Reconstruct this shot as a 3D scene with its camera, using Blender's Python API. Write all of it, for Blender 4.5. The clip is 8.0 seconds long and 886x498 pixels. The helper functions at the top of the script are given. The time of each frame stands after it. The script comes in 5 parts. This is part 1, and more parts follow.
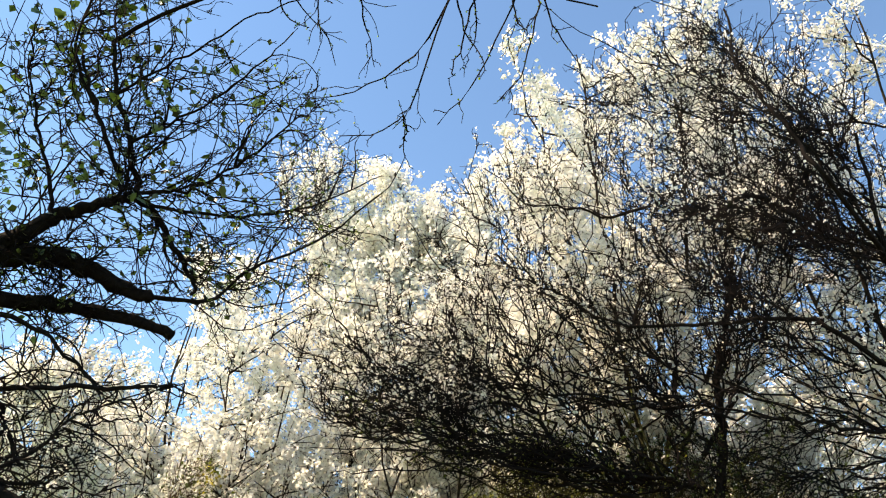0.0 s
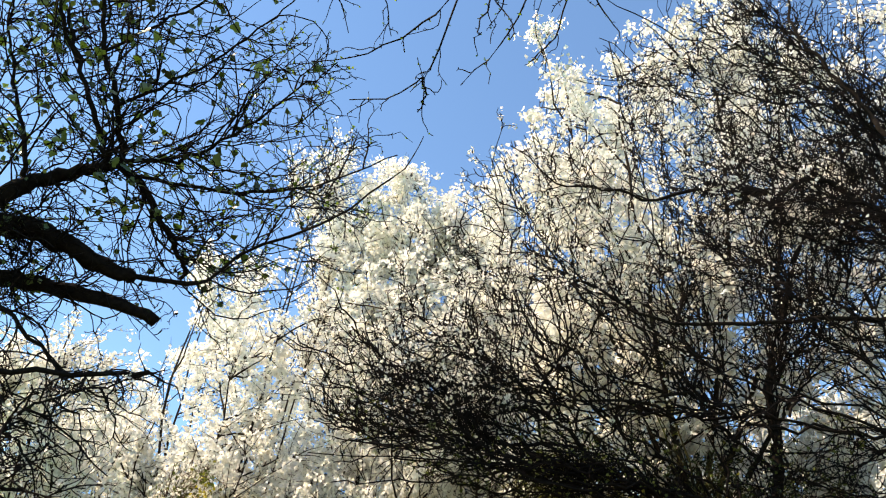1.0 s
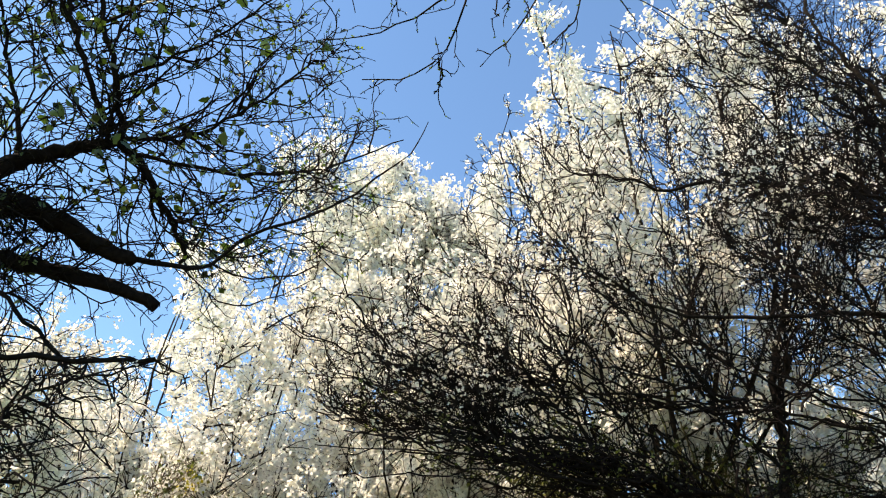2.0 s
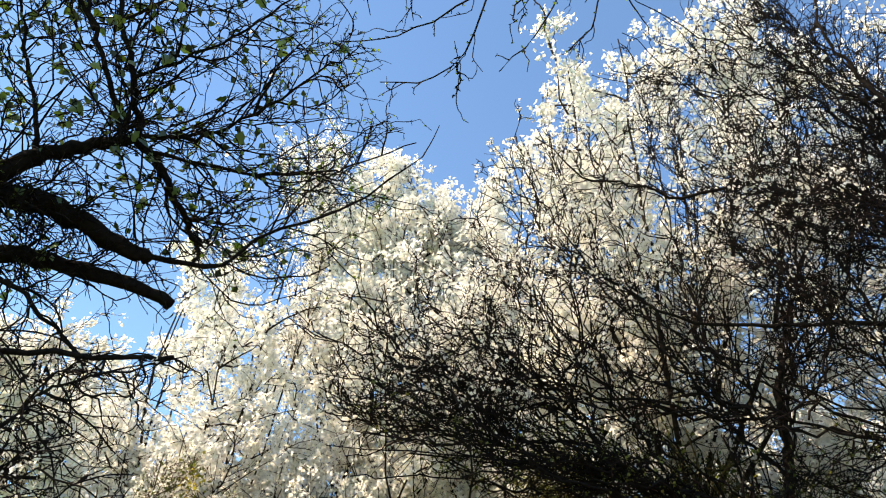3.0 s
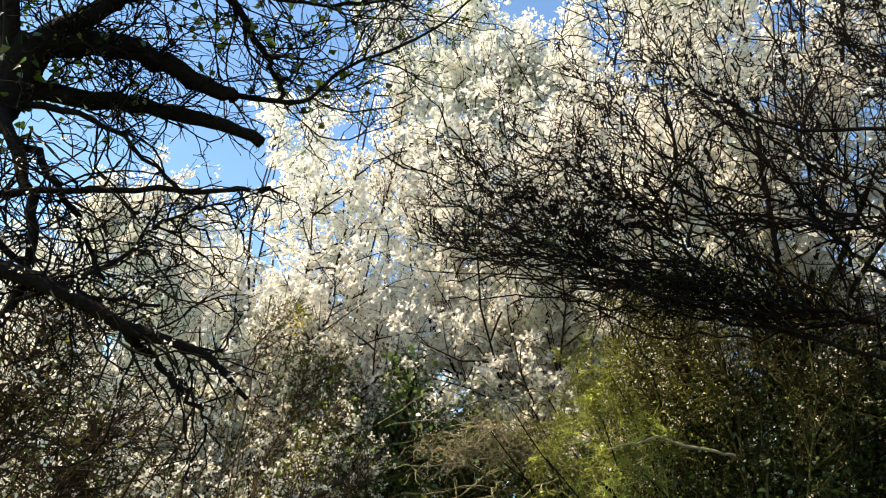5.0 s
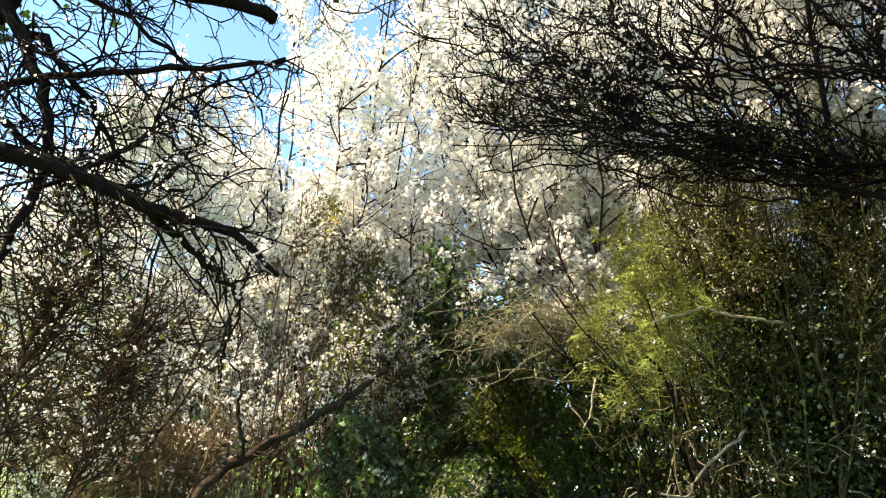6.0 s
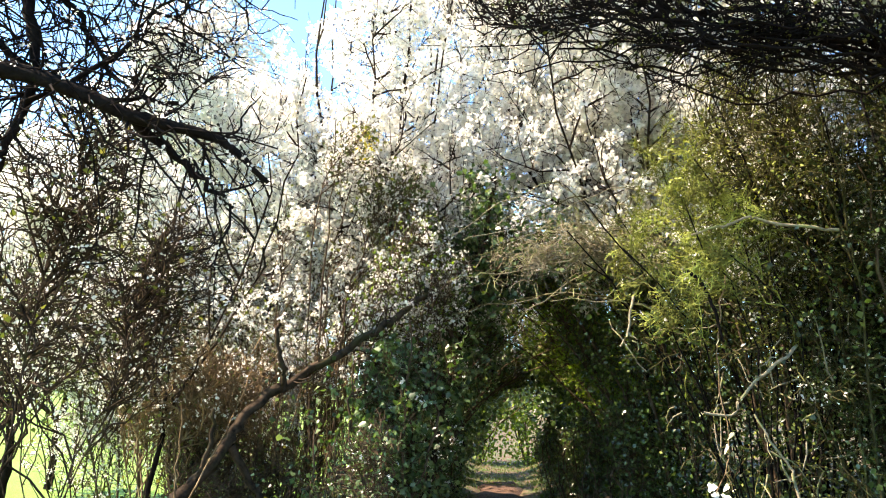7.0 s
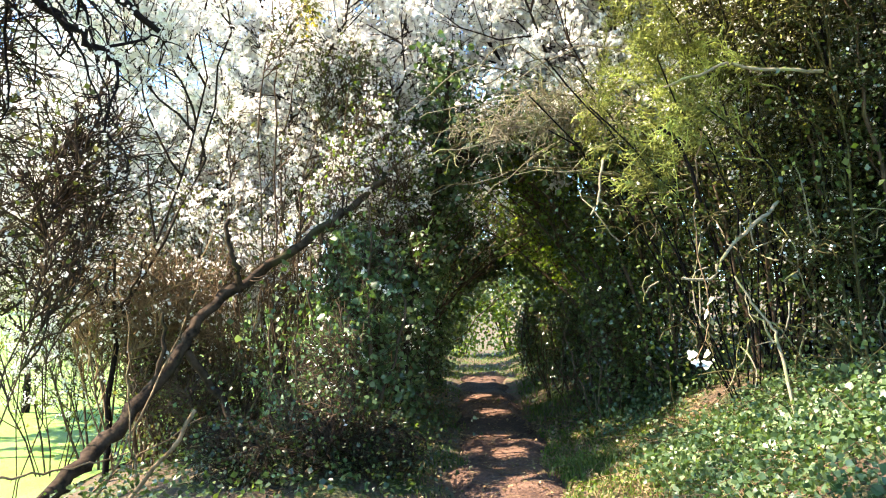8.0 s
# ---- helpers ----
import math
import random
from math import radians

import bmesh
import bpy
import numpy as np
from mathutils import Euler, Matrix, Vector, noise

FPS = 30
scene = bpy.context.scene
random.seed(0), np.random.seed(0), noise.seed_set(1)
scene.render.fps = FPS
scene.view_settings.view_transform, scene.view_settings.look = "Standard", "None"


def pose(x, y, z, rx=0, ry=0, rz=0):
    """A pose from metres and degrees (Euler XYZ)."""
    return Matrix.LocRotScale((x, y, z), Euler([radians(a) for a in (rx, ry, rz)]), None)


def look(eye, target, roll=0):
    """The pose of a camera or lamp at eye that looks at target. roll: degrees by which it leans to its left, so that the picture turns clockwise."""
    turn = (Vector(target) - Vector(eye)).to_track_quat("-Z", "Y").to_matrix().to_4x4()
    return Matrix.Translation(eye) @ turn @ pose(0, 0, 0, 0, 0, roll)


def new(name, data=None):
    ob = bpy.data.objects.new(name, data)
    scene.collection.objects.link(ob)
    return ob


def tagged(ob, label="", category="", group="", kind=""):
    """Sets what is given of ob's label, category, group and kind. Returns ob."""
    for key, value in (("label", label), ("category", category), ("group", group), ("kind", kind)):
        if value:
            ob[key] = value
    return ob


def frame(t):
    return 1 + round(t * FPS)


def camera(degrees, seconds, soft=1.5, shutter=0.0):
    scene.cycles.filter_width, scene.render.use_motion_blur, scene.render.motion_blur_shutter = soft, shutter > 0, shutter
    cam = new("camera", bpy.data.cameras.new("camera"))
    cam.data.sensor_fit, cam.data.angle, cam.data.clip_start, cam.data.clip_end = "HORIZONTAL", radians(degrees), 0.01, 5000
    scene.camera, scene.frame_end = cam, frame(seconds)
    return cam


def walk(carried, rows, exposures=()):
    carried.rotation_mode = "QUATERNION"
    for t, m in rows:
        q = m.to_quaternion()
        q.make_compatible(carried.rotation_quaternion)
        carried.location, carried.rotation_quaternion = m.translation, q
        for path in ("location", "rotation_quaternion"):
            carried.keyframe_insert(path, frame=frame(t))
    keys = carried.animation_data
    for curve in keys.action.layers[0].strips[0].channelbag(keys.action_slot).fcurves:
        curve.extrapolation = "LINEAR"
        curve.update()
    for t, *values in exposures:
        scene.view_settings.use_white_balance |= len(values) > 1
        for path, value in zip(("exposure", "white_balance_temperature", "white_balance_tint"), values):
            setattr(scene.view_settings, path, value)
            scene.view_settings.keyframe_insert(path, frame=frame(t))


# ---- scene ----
cam = camera(61.0, 8.0, soft=1.1)
PATH = [
    (0, (0.038, 0.011, 1.83), (0.227, 1.66, 2.945), 3.9),
    (0.5, (0.14, 0.532, 1.873), (0.279, 2.149, 3.042), 4.8),
    (1, (0.111, 0.824, 1.978), (0.251, 2.443, 3.144), 5.8),
    (1.5, (-0.001, 0.971, 1.985), (0.166, 2.605, 3.126), 5.5),
    (2, (-0.16, 1.035, 2.016), (0.055, 2.652, 3.174), 5.2),
    (2.2, (-0.217, 1.039, 2.02), (0.003, 2.646, 3.189), 5.5),
    (3.3, (-0.328, 1.055, 1.98), (-0.092, 2.667, 3.14), 5.8),
    (3.5, (-0.329, 1.063, 1.98), (-0.113, 2.7, 3.109), 5.4),
    (4, (-0.318, 1.106, 1.94), (-0.141, 2.815, 2.965), 5.0),
    (4.5, (-0.318, 1.155, 1.879), (-0.193, 2.926, 2.8), 5.5),
    (5, (-0.327, 1.201, 1.833), (-0.253, 3.026, 2.647), 5.4),
    (5.2, (-0.315, 1.223, 1.788), (-0.26, 3.074, 2.543), 5.7),
    (6.3, (-0.197, 1.548, 1.649), (-0.226, 3.467, 2.213), 2.1),
    (6.5, (-0.103, 1.616, 1.624), (-0.205, 3.53, 2.196), 3.5),
    (7, (0.122, 1.728, 1.535), (-0.069, 3.672, 1.966), 2.4),
    (7.5, (0.232, 1.863, 1.478), (0.075, 3.836, 1.765), 0.3),
    (8, (0.251, 2.277, 1.412), (0.116, 4.265, 1.589), -1.7),
]
walk(cam, [(t, look(eye, target, roll)) for t, eye, target, roll in PATH],
     exposures=[(0.0, 1.18, 9800, 18), (0.6, 1.12, 9400, 18), (1.5, 1.1, 9100, 18), (4.0, 1.12, 9200, 18.5), (5.0, 1.12, 9300, 17.5), (6.4, 1.8, 9000, 18), (7.0, 2.0, 8500, 20), (8.0, 2.4, 7950, 19.5)])

# ---- daylight: a clear spring sky and a sun over the field ----
SUN_TO = Vector((-0.655, -0.07, 0.745)).normalized()
world = bpy.data.worlds.new("sky")
scene.world = world
world.use_nodes = True
wn = world.node_tree.nodes
sky = wn.new("ShaderNodeTexSky")
sky.sky_type = "NISHITA"
sky.sun_disc = False
sky.sun_elevation = math.asin(SUN_TO.z)
sky.sun_rotation = math.atan2(SUN_TO.x, SUN_TO.y)
sky.air_density, sky.dust_density, sky.ozone_density = 1.0, 0.0, 1.5
wn["Background"].inputs["Strength"].default_value = 0.13
tint = wn.new("ShaderNodeMix")
tint.data_type, tint.blend_type = "RGBA", "MULTIPLY"
tint.inputs[0].default_value, tint.inputs[7].default_value = 1.0, (0.63, 1.04, 1.34, 1)
world.node_tree.links.new(sky.outputs["Color"], tint.inputs[6])
world.node_tree.links.new(tint.outputs[2], wn["Background"].inputs["Color"])
lamp = bpy.data.lights.new("sun", "SUN")
lamp.energy, lamp.angle, lamp.color = 5.0, radians(0.5), (1.0, 0.955, 0.885)
sun = new("sun", lamp)
sun.matrix_world = look(SUN_TO * 60, (0, 0, 0))


# ---- materials ----
def material(name, rough=0.7):
    m = bpy.data.materials.new(name)
    m.use_nodes = True
    nt = m.node_tree
    b = nt.nodes["Principled BSDF"]
    b.inputs["Roughness"].default_value = rough
    return m, nt, b


def ramp(nt, fac, colours):
    r = nt.nodes.new("ShaderNodeValToRGB")
    el = r.color_ramp.elements
    while len(el) < len(colours):
        el.new(0.5)
    for e, (p, c) in zip(el, colours):
        e.position, e.color = p, (*c, 1)
    nt.links.new(fac, r.inputs["Fac"])
    return r.outputs["Color"]


def noise_of(nt, scale, detail=4.0, rough=0.6):
    n = nt.nodes.new("ShaderNodeTexNoise")
    g = nt.nodes.new("ShaderNodeNewGeometry")
    nt.links.new(g.outputs["Position"], n.inputs["Vector"])
    n.inputs["Scale"].default_value, n.inputs["Detail"].default_value, n.inputs["Roughness"].default_value = scale, detail, rough
    return n.outputs["Fac"]


def mixed(nt, a, b, fac, how="MIX"):
    m = nt.nodes.new("ShaderNodeMix")
    m.data_type, m.blend_type = "RGBA", how
    for sock, v in ((m.inputs[6], a), (m.inputs[7], b), (m.inputs[0], fac)):
        if isinstance(v, bpy.types.NodeSocket):
            nt.links.new(v, sock)
        elif isinstance(v, tuple):
            sock.default_value = (*v, 1)
        else:
            sock.default_value = v
    return m.outputs[2]


def bumped(nt, b, height, strength, dist):
    n = nt.nodes.new("ShaderNodeBump")
    n.inputs["Strength"].default_value, n.inputs["Distance"].default_value = strength, dist
    nt.links.new(height, n.inputs["Height"])
    nt.links.new(n.outputs["Normal"], b.inputs["Normal"])


def bark(name, dark, mid, moss, moss_from=0.55, scale=30.0):
    """Rough bark: two tones, with patches of moss or lichen."""
    m, nt, b = material(name, 0.95)
    b.inputs["Specular IOR Level"].default_value = 0.06
    fine = noise_of(nt, scale, 6)
    c = ramp(nt, fine, [(0.3, dark), (0.7, mid)])
    patch = ramp(nt, noise_of(nt, scale * 0.2, 3), [(moss_from, (0, 0, 0)), (min(moss_from + 0.15, 1), (1, 1, 1))])
    nt.links.new(mixed(nt, c, moss, patch), b.inputs["Base Color"])
    bumped(nt, b, fine, 0.8, 0.01)
    return m


def thin(name, colours, through_light, rough=0.5, gloss=0.3, see=0.45, patch_scale=0.8, patch=None):
    """Leaves and petals: a lit face, and light that comes through from behind. Each one takes its own tone."""
    m, nt, b = material(name, rough)
    g = nt.nodes.new("ShaderNodeNewGeometry")
    c = ramp(nt, g.outputs["Random Per Island"], colours)
    if patch:
        c = mixed(nt, c, patch, ramp(nt, noise_of(nt, patch_scale, 2), [(0.5, (0, 0, 0)), (0.65, (1, 1, 1))]))
    nt.links.new(c, b.inputs["Base Color"])
    b.inputs["Specular IOR Level"].default_value = gloss
    t = nt.nodes.new("ShaderNodeBsdfTranslucent")
    nt.links.new(mixed(nt, c, through_light, 1.0, "MULTIPLY"), t.inputs["Color"])
    s = nt.nodes.new("ShaderNodeMixShader")
    s.inputs[0].default_value = see
    nt.links.new(b.outputs[0], s.inputs[1])
    nt.links.new(t.outputs[0], s.inputs[2])
    nt.links.new(s.outputs[0], nt.nodes["Material Output"].inputs["Surface"])
    return m


# blacker than real bark: the limbs' shaded sides are put into the colour
M_BARK = bark("bark_shade_dark", (0.005, 0.004, 0.0035), (0.016, 0.012, 0.010), (0.022, 0.028, 0.009), 0.64)
M_TWIG = bark("twig_shade_dark", (0.005, 0.004, 0.004), (0.016, 0.012, 0.011), (0.026, 0.024, 0.014), 0.66, 25)
M_TWIG_BROWN = bark("twig_brown", (0.035, 0.024, 0.016), (0.13, 0.09, 0.06), (0.13, 0.12, 0.05), 0.57, 20)
# dark brown twigs, deepened to put shade inside the flowering crowns
M_PLUM = bark("twig_plum", (0.008, 0.006, 0.005), (0.042, 0.03, 0.021), (0.05, 0.048, 0.024), 0.62, 22)
M_LICHEN = bark("twig_lichen", (0.03, 0.033, 0.012), (0.19, 0.21, 0.055), (0.38, 0.45, 0.11), 0.5, 14)
M_MOSSY = bark("twig_mossy", (0.02, 0.018, 0.009), (0.085, 0.078, 0.033), (0.19, 0.20, 0.065), 0.56, 20)
M_PALE = bark("branch_pale", (0.12, 0.10, 0.065), (0.34, 0.30, 0.21), (0.26, 0.28, 0.12), 0.5, 25)
M_TRUNK = bark("trunk_brown", (0.010, 0.008, 0.006), (0.075, 0.053, 0.036), (0.048, 0.052, 0.02), 0.56, 14)
M_STEM = bark("stem_dry", (0.07, 0.046, 0.025), (0.27, 0.19, 0.11), (0.27, 0.22, 0.12), 0.6, 18)
M_BLOSSOM = thin("blossom_white", [(0.0, (0.74, 0.735, 0.68)), (0.5, (0.87, 0.865, 0.83)), (1.0, (0.93, 0.925, 0.91))], (1.0, 0.99, 0.93), 0.6, 0.15, 0.5)
M_IVY = thin("ivy_leaf", [(0.0, (0.026, 0.05, 0.013)), (0.6, (0.06, 0.108, 0.028)), (0.9, (0.12, 0.18, 0.045)), (1.0, (0.21, 0.26, 0.08))], (1.2, 1.4, 0.5), 0.28, 0.8, 0.3)
M_IVY_BANK = thin("ivy_bank_leaf", [(0.0, (0.028, 0.06, 0.022)), (0.5, (0.065, 0.125, 0.045)), (0.85, (0.13, 0.20, 0.085)), (1.0, (0.24, 0.30, 0.14))], (1.2, 1.4, 0.5), 0.38, 0.5, 0.3)
M_SPRING = thin("spring_leaf", [(0.0, (0.06, 0.11, 0.02)), (0.6, (0.12, 0.19, 0.03)), (1.0, (0.24, 0.30, 0.05))], (1.3, 1.5, 0.5), 0.45, 0.4, 0.45)
M_MIXED = thin("shrub_leaf", [(0.0, (0.05, 0.06, 0.018)), (0.5, (0.085, 0.11, 0.03)), (0.85, (0.15, 0.17, 0.045)), (1.0, (0.22, 0.19, 0.08))], (1.2, 1.3, 0.5), 0.45, 0.4, 0.35)
# leaf darkened so that its colour carries the shade of dim foliage
M_SHADE_LEAF = thin("shade_leaf", [(0.0, (0.012, 0.022, 0.008)), (0.6, (0.03, 0.05, 0.016)), (0.9, (0.06, 0.10, 0.02)), (1.0, (0.14, 0.17, 0.04))], (1.2, 1.3, 0.5), 0.4, 0.4, 0.2)
M_LICHEN_LEAF = thin("lichen_tuft", [(0.0, (0.035, 0.042, 0.012)), (0.45, (0.11, 0.13, 0.03)), (0.75, (0.24, 0.27, 0.06)), (1.0, (0.40, 0.44, 0.13))], (1.1, 1.1, 0.6), 0.8, 0.1, 0.2)
M_PALE_LEAF = thin("pale_leaf", [(0.0, (0.62, 0.66, 0.50)), (1.0, (0.82, 0.83, 0.74))], (1.0, 1.0, 0.8), 0.5, 0.4, 0.35)
M_YELLOW = thin("yellow_leaf", [(0.0, (0.30, 0.28, 0.03)), (1.0, (0.50, 0.46, 0.06))], (1.2, 1.1, 0.5), 0.5, 0.3, 0.4)
M_GRASS = thin("grass_blade", [(0.0, (0.04, 0.085, 0.013)), (0.6, (0.08, 0.145, 0.026)), (1.0, (0.19, 0.21, 0.055))], (1.2, 1.4, 0.5), 0.5, 0.3, 0.35)
M_DRY = thin("dry_grass", [(0.0, (0.14, 0.10, 0.05)), (0.6, (0.25, 0.185, 0.095)), (1.0, (0.40, 0.32, 0.18))], (1.0, 0.95, 0.8), 0.7, 0.2, 0.3)


def ground_material():
    m, nt, b = material("leaf_litter", 0.95)
    fine = noise_of(nt, 35, 8, 0.7)
    c = ramp(nt, fine, [(0.25, (0.03, 0.02, 0.012)), (0.5, (0.10, 0.065, 0.035)), (0.75, (0.22, 0.16, 0.09))])
    green = ramp(nt, noise_of(nt, 2.2, 4), [(0.48, (0, 0, 0)), (0.62, (1, 1, 1))])
    nt.links.new(mixed(nt, c, (0.055, 0.09, 0.02), green), b.inputs["Base Color"])
    bumped(nt, b, fine, 1.0, 0.03)
    return m


def path_material():
    m, nt, b = material("trodden_earth", 0.92)
    fine = noise_of(nt, 28, 8, 0.65)
    c = ramp(nt, fine, [(0.25, (0.06, 0.032, 0.02)), (0.55, (0.19, 0.112, 0.072)), (0.8, (0.40, 0.27, 0.19))])
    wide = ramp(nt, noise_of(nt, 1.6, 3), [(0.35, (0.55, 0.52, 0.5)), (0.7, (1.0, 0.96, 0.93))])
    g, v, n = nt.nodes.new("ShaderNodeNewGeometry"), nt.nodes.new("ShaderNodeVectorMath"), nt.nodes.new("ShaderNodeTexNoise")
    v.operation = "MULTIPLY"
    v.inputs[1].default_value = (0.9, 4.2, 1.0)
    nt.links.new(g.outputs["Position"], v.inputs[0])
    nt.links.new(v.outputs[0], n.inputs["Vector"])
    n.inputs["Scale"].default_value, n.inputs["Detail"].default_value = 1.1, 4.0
    # cross bands of sun and twig shadow, put into the earth's colour
    shade_bands = ramp(nt, n.outputs["Fac"], [(0.45, (0.62, 0.56, 0.52)), (0.62, (1.1, 1.05, 1.0))])
    nt.links.new(mixed(nt, mixed(nt, c, wide, 1.0, "MULTIPLY"), shade_bands, 1.0, "MULTIPLY"), b.inputs["Base Color"])
    bumped(nt, b, fine, 1.0, 0.03)
    return m


def field_material():
    m, nt, b = material("field_grass", 0.9)
    fine = noise_of(nt, 14, 8, 0.7)
    c = ramp(nt, fine, [(0.3, (0.09, 0.20, 0.018)), (0.7, (0.17, 0.31, 0.04))])
    wide = ramp(nt, noise_of(nt, 0.25, 3), [(0.5, (0, 0, 0)), (0.7, (1, 1, 1))])
    nt.links.new(mixed(nt, c, (0.20, 0.29, 0.07), wide), b.inputs["Base Color"])
    bumped(nt, b, fine, 0.8, 0.05)
    return m


M_GROUND, M_PATH, M_FIELD = ground_material(), path_material(), field_material()


# ---- building helpers ----
def mesh_of(name, V, F, mat, smooth=True):
    me = bpy.data.meshes.new(name)
    V, F = np.asarray(V, dtype=np.float32), np.asarray(F, dtype=np.int32)
    me.vertices.add(len(V))
    me.vertices.foreach_set("co", V.ravel())
    me.loops.add(F.size)
    me.loops.foreach_set("vertex_index", F.ravel())
    me.polygons.add(len(F))
    me.polygons.foreach_set("loop_start", np.arange(len(F), dtype=np.int32) * F.shape[1])
    me.polygons.foreach_set("use_smooth", np.full(len(F), smooth))
    me.update(calc_edges=True)
    me.materials.append(mat)
    return me


def thing(name, base, label, category, group="", kind=""):
    ob = new(name)
    ob.location = base
    ob.empty_display_size = 0.1
    return tagged(ob, label, category, group, kind)


# straight gaps cut through the crowns towards the sun, added to light chosen places: the place it falls on, the gap's
# half width, how near the place it begins
GAPS = [((0.30, 8.75, 0.12), 0.16, 0.3), ((0.05, 9.35, 0.12), 0.13, 0.3), ((0.25, 10.0, 0.12), 0.2, 0.3), ((-0.05, 10.6, 0.1), 0.12, 0.3), ((0.12, 11.3, 0.1), 0.22, 0.3), ((0.05, 12.3, 0.1), 0.16, 0.3),
        ((0.05, 13.4, 0.1), 0.3, 0.3), ((-0.1, 15.2, 0.1), 0.3, 0.3), ((-0.75, 10.1, 0.2), 0.2, 0.3), ((0.85, 12.2, 2.35), 0.35, 0.45), ((0.35, 12.8, 2.3), 0.3, 0.45), ((1.2, 13.3, 1.9), 0.3, 0.5), ((0.5, 14.2, 2.0), 0.35, 0.45), ((0.45, 15.2, 2.35), 0.4, 0.35), ((1.2, 14.8, 2.1), 0.35, 0.4),
        ((-0.5, 10.4, 2.25), 0.3, 0.12), ((-0.65, 10.35, 1.5), 0.22, 0.12), ((-1.15, 8.9, 1.1), 0.36, 0.12), ((-0.85, 8.9, 1.6), 0.25, 0.12), ((-1.25, 8.1, 0.9), 0.3, 0.12), ((-1.8, 10.1, 1.1), 0.3, 0.15), ((-0.9, 10.3, 3.0), 0.25, 0.12)]


def sunlit_gaps(V, F):
    """Leaves out the faces that stand in the gaps."""
    C = V[F[:, :3]].mean(1)
    keep = np.ones(len(F), bool)
    for c, r, start in GAPS:
        d = C - np.array(c)
        s = d @ np.array(SUN_TO)
        off = np.linalg.norm(d - s[:, None] * np.array(SUN_TO), axis=1)
        keep &= ~((s > start) & (off < r * (0.8 + 0.3 * np.sin(9 * C[:, 0] + 7 * C[:, 2]))))
    return F[keep]


def part(name, V, F, mat, parent, label="", kind="", smooth=True):
    """One mesh under a thing; V in world metres."""
    if kind == "stuff":
        F = sunlit_gaps(np.asarray(V, dtype=float), np.asarray(F))
    V = np.asarray(V, dtype=float) - np.array(origin_of(parent))
    ob = new(name, mesh_of(name, V, F, mat, smooth))
    ob.parent = parent
    return tagged(ob, label, kind=kind)


def origin_of(ob):
    p = Vector(ob.location)
    while ob.parent:
        ob = ob.parent
        p += Vector(ob.location)
    return p


def unit(v):
    return v / np.maximum(np.linalg.norm(v, axis=-1, keepdims=True), 1e-9)


def tubes(B, r0, r1, sides=3, knobs=0.0, rng=None, cap=False):
    """Tapered round rods along the polylines B (count, points, 3)."""
    B = np.asarray(B, dtype=float)
    N, K, _ = B.shape
    T = unit(np.gradient(B, axis=1))
    ref = np.where(np.abs(T[..., 2:]) < 0.9, np.array([0, 0, 1.0]), np.array([1.0, 0, 0]))
    U = unit(np.cross(T, ref))
    W = np.cross(T, U)
    s = np.linspace(0, 1, K)[None, :]
    r = np.broadcast_to(np.asarray(r0, float).reshape(-1, 1), (N, 1)) * (1 - s) + np.broadcast_to(np.asarray(r1, float).reshape(-1, 1), (N, 1)) * s
    a = 2 * np.pi * np.arange(sides) / sides
    r = np.repeat(r[:, :, None], sides, axis=2)
    if knobs:
        r = r * (1 + knobs * rng.normal(size=r.shape))
    V = B[:, :, None, :] + r[..., None] * (np.cos(a)[:, None] * U[:, :, None, :] + np.sin(a)[:, None] * W[:, :, None, :])
    idx = np.arange(N * K * sides).reshape(N, K, sides)
    p, q = idx[:, :-1, :], idx[:, 1:, :]
    F = np.stack([p, np.roll(p, -1, 2), np.roll(q, -1, 2), q], -1).reshape(-1, 4)
    V = V.reshape(-1, 3)
    if cap:
        e = idx[:, -1, :]
        mid = len(V) + np.arange(N)
        V = np.concatenate([V, B[:, -1, :]])
        c = np.repeat(mid[:, None], sides, 1)
        F = np.concatenate([F, np.stack([e[:, 0::2], e[:, 1::2], np.roll(e[:, 0::2], -1, 1), c[:, 0::2]], -1).reshape(-1, 4)])
    return V, F


def spline(points, n, rng=None, jitter=0.0):
    """A smooth line of n points through a few places."""
    P = np.array(points, float)
    P = np.vstack([2 * P[0] - P[1], P, 2 * P[-1] - P[-2]])
    out = []
    for u in np.linspace(0, len(P) - 3 - 1e-6, n):
        i, t = int(u), u - int(u)
        a, b, c, d = P[i:i + 4]
        out.append(0.5 * (2 * b + (c - a) * t + (2 * a - 5 * b + 4 * c - d) * t * t + (3 * b - a - 3 * c + d) * t ** 3))
    out = np.array(out)
    if jitter:
        out[1:] += rng.normal(size=out[1:].shape) * jitter
    return out


def along(B, n, rng, lo=0.1, hi=1.0, bias=1.0):
    """n random places on the polylines B: place, direction, how far along."""
    B = np.asarray(B)
    N, K, _ = B.shape
    i = rng.integers(0, N, n)
    t = lo + (hi - lo) * rng.random(n) ** bias
    u = np.minimum(t * (K - 1), K - 1 - 1e-6)
    k = u.astype(int)
    f = (u - k)[:, None]
    return B[i, k] * (1 - f) + B[i, k + 1] * f, unit(B[i, k + 1] - B[i, k]), t


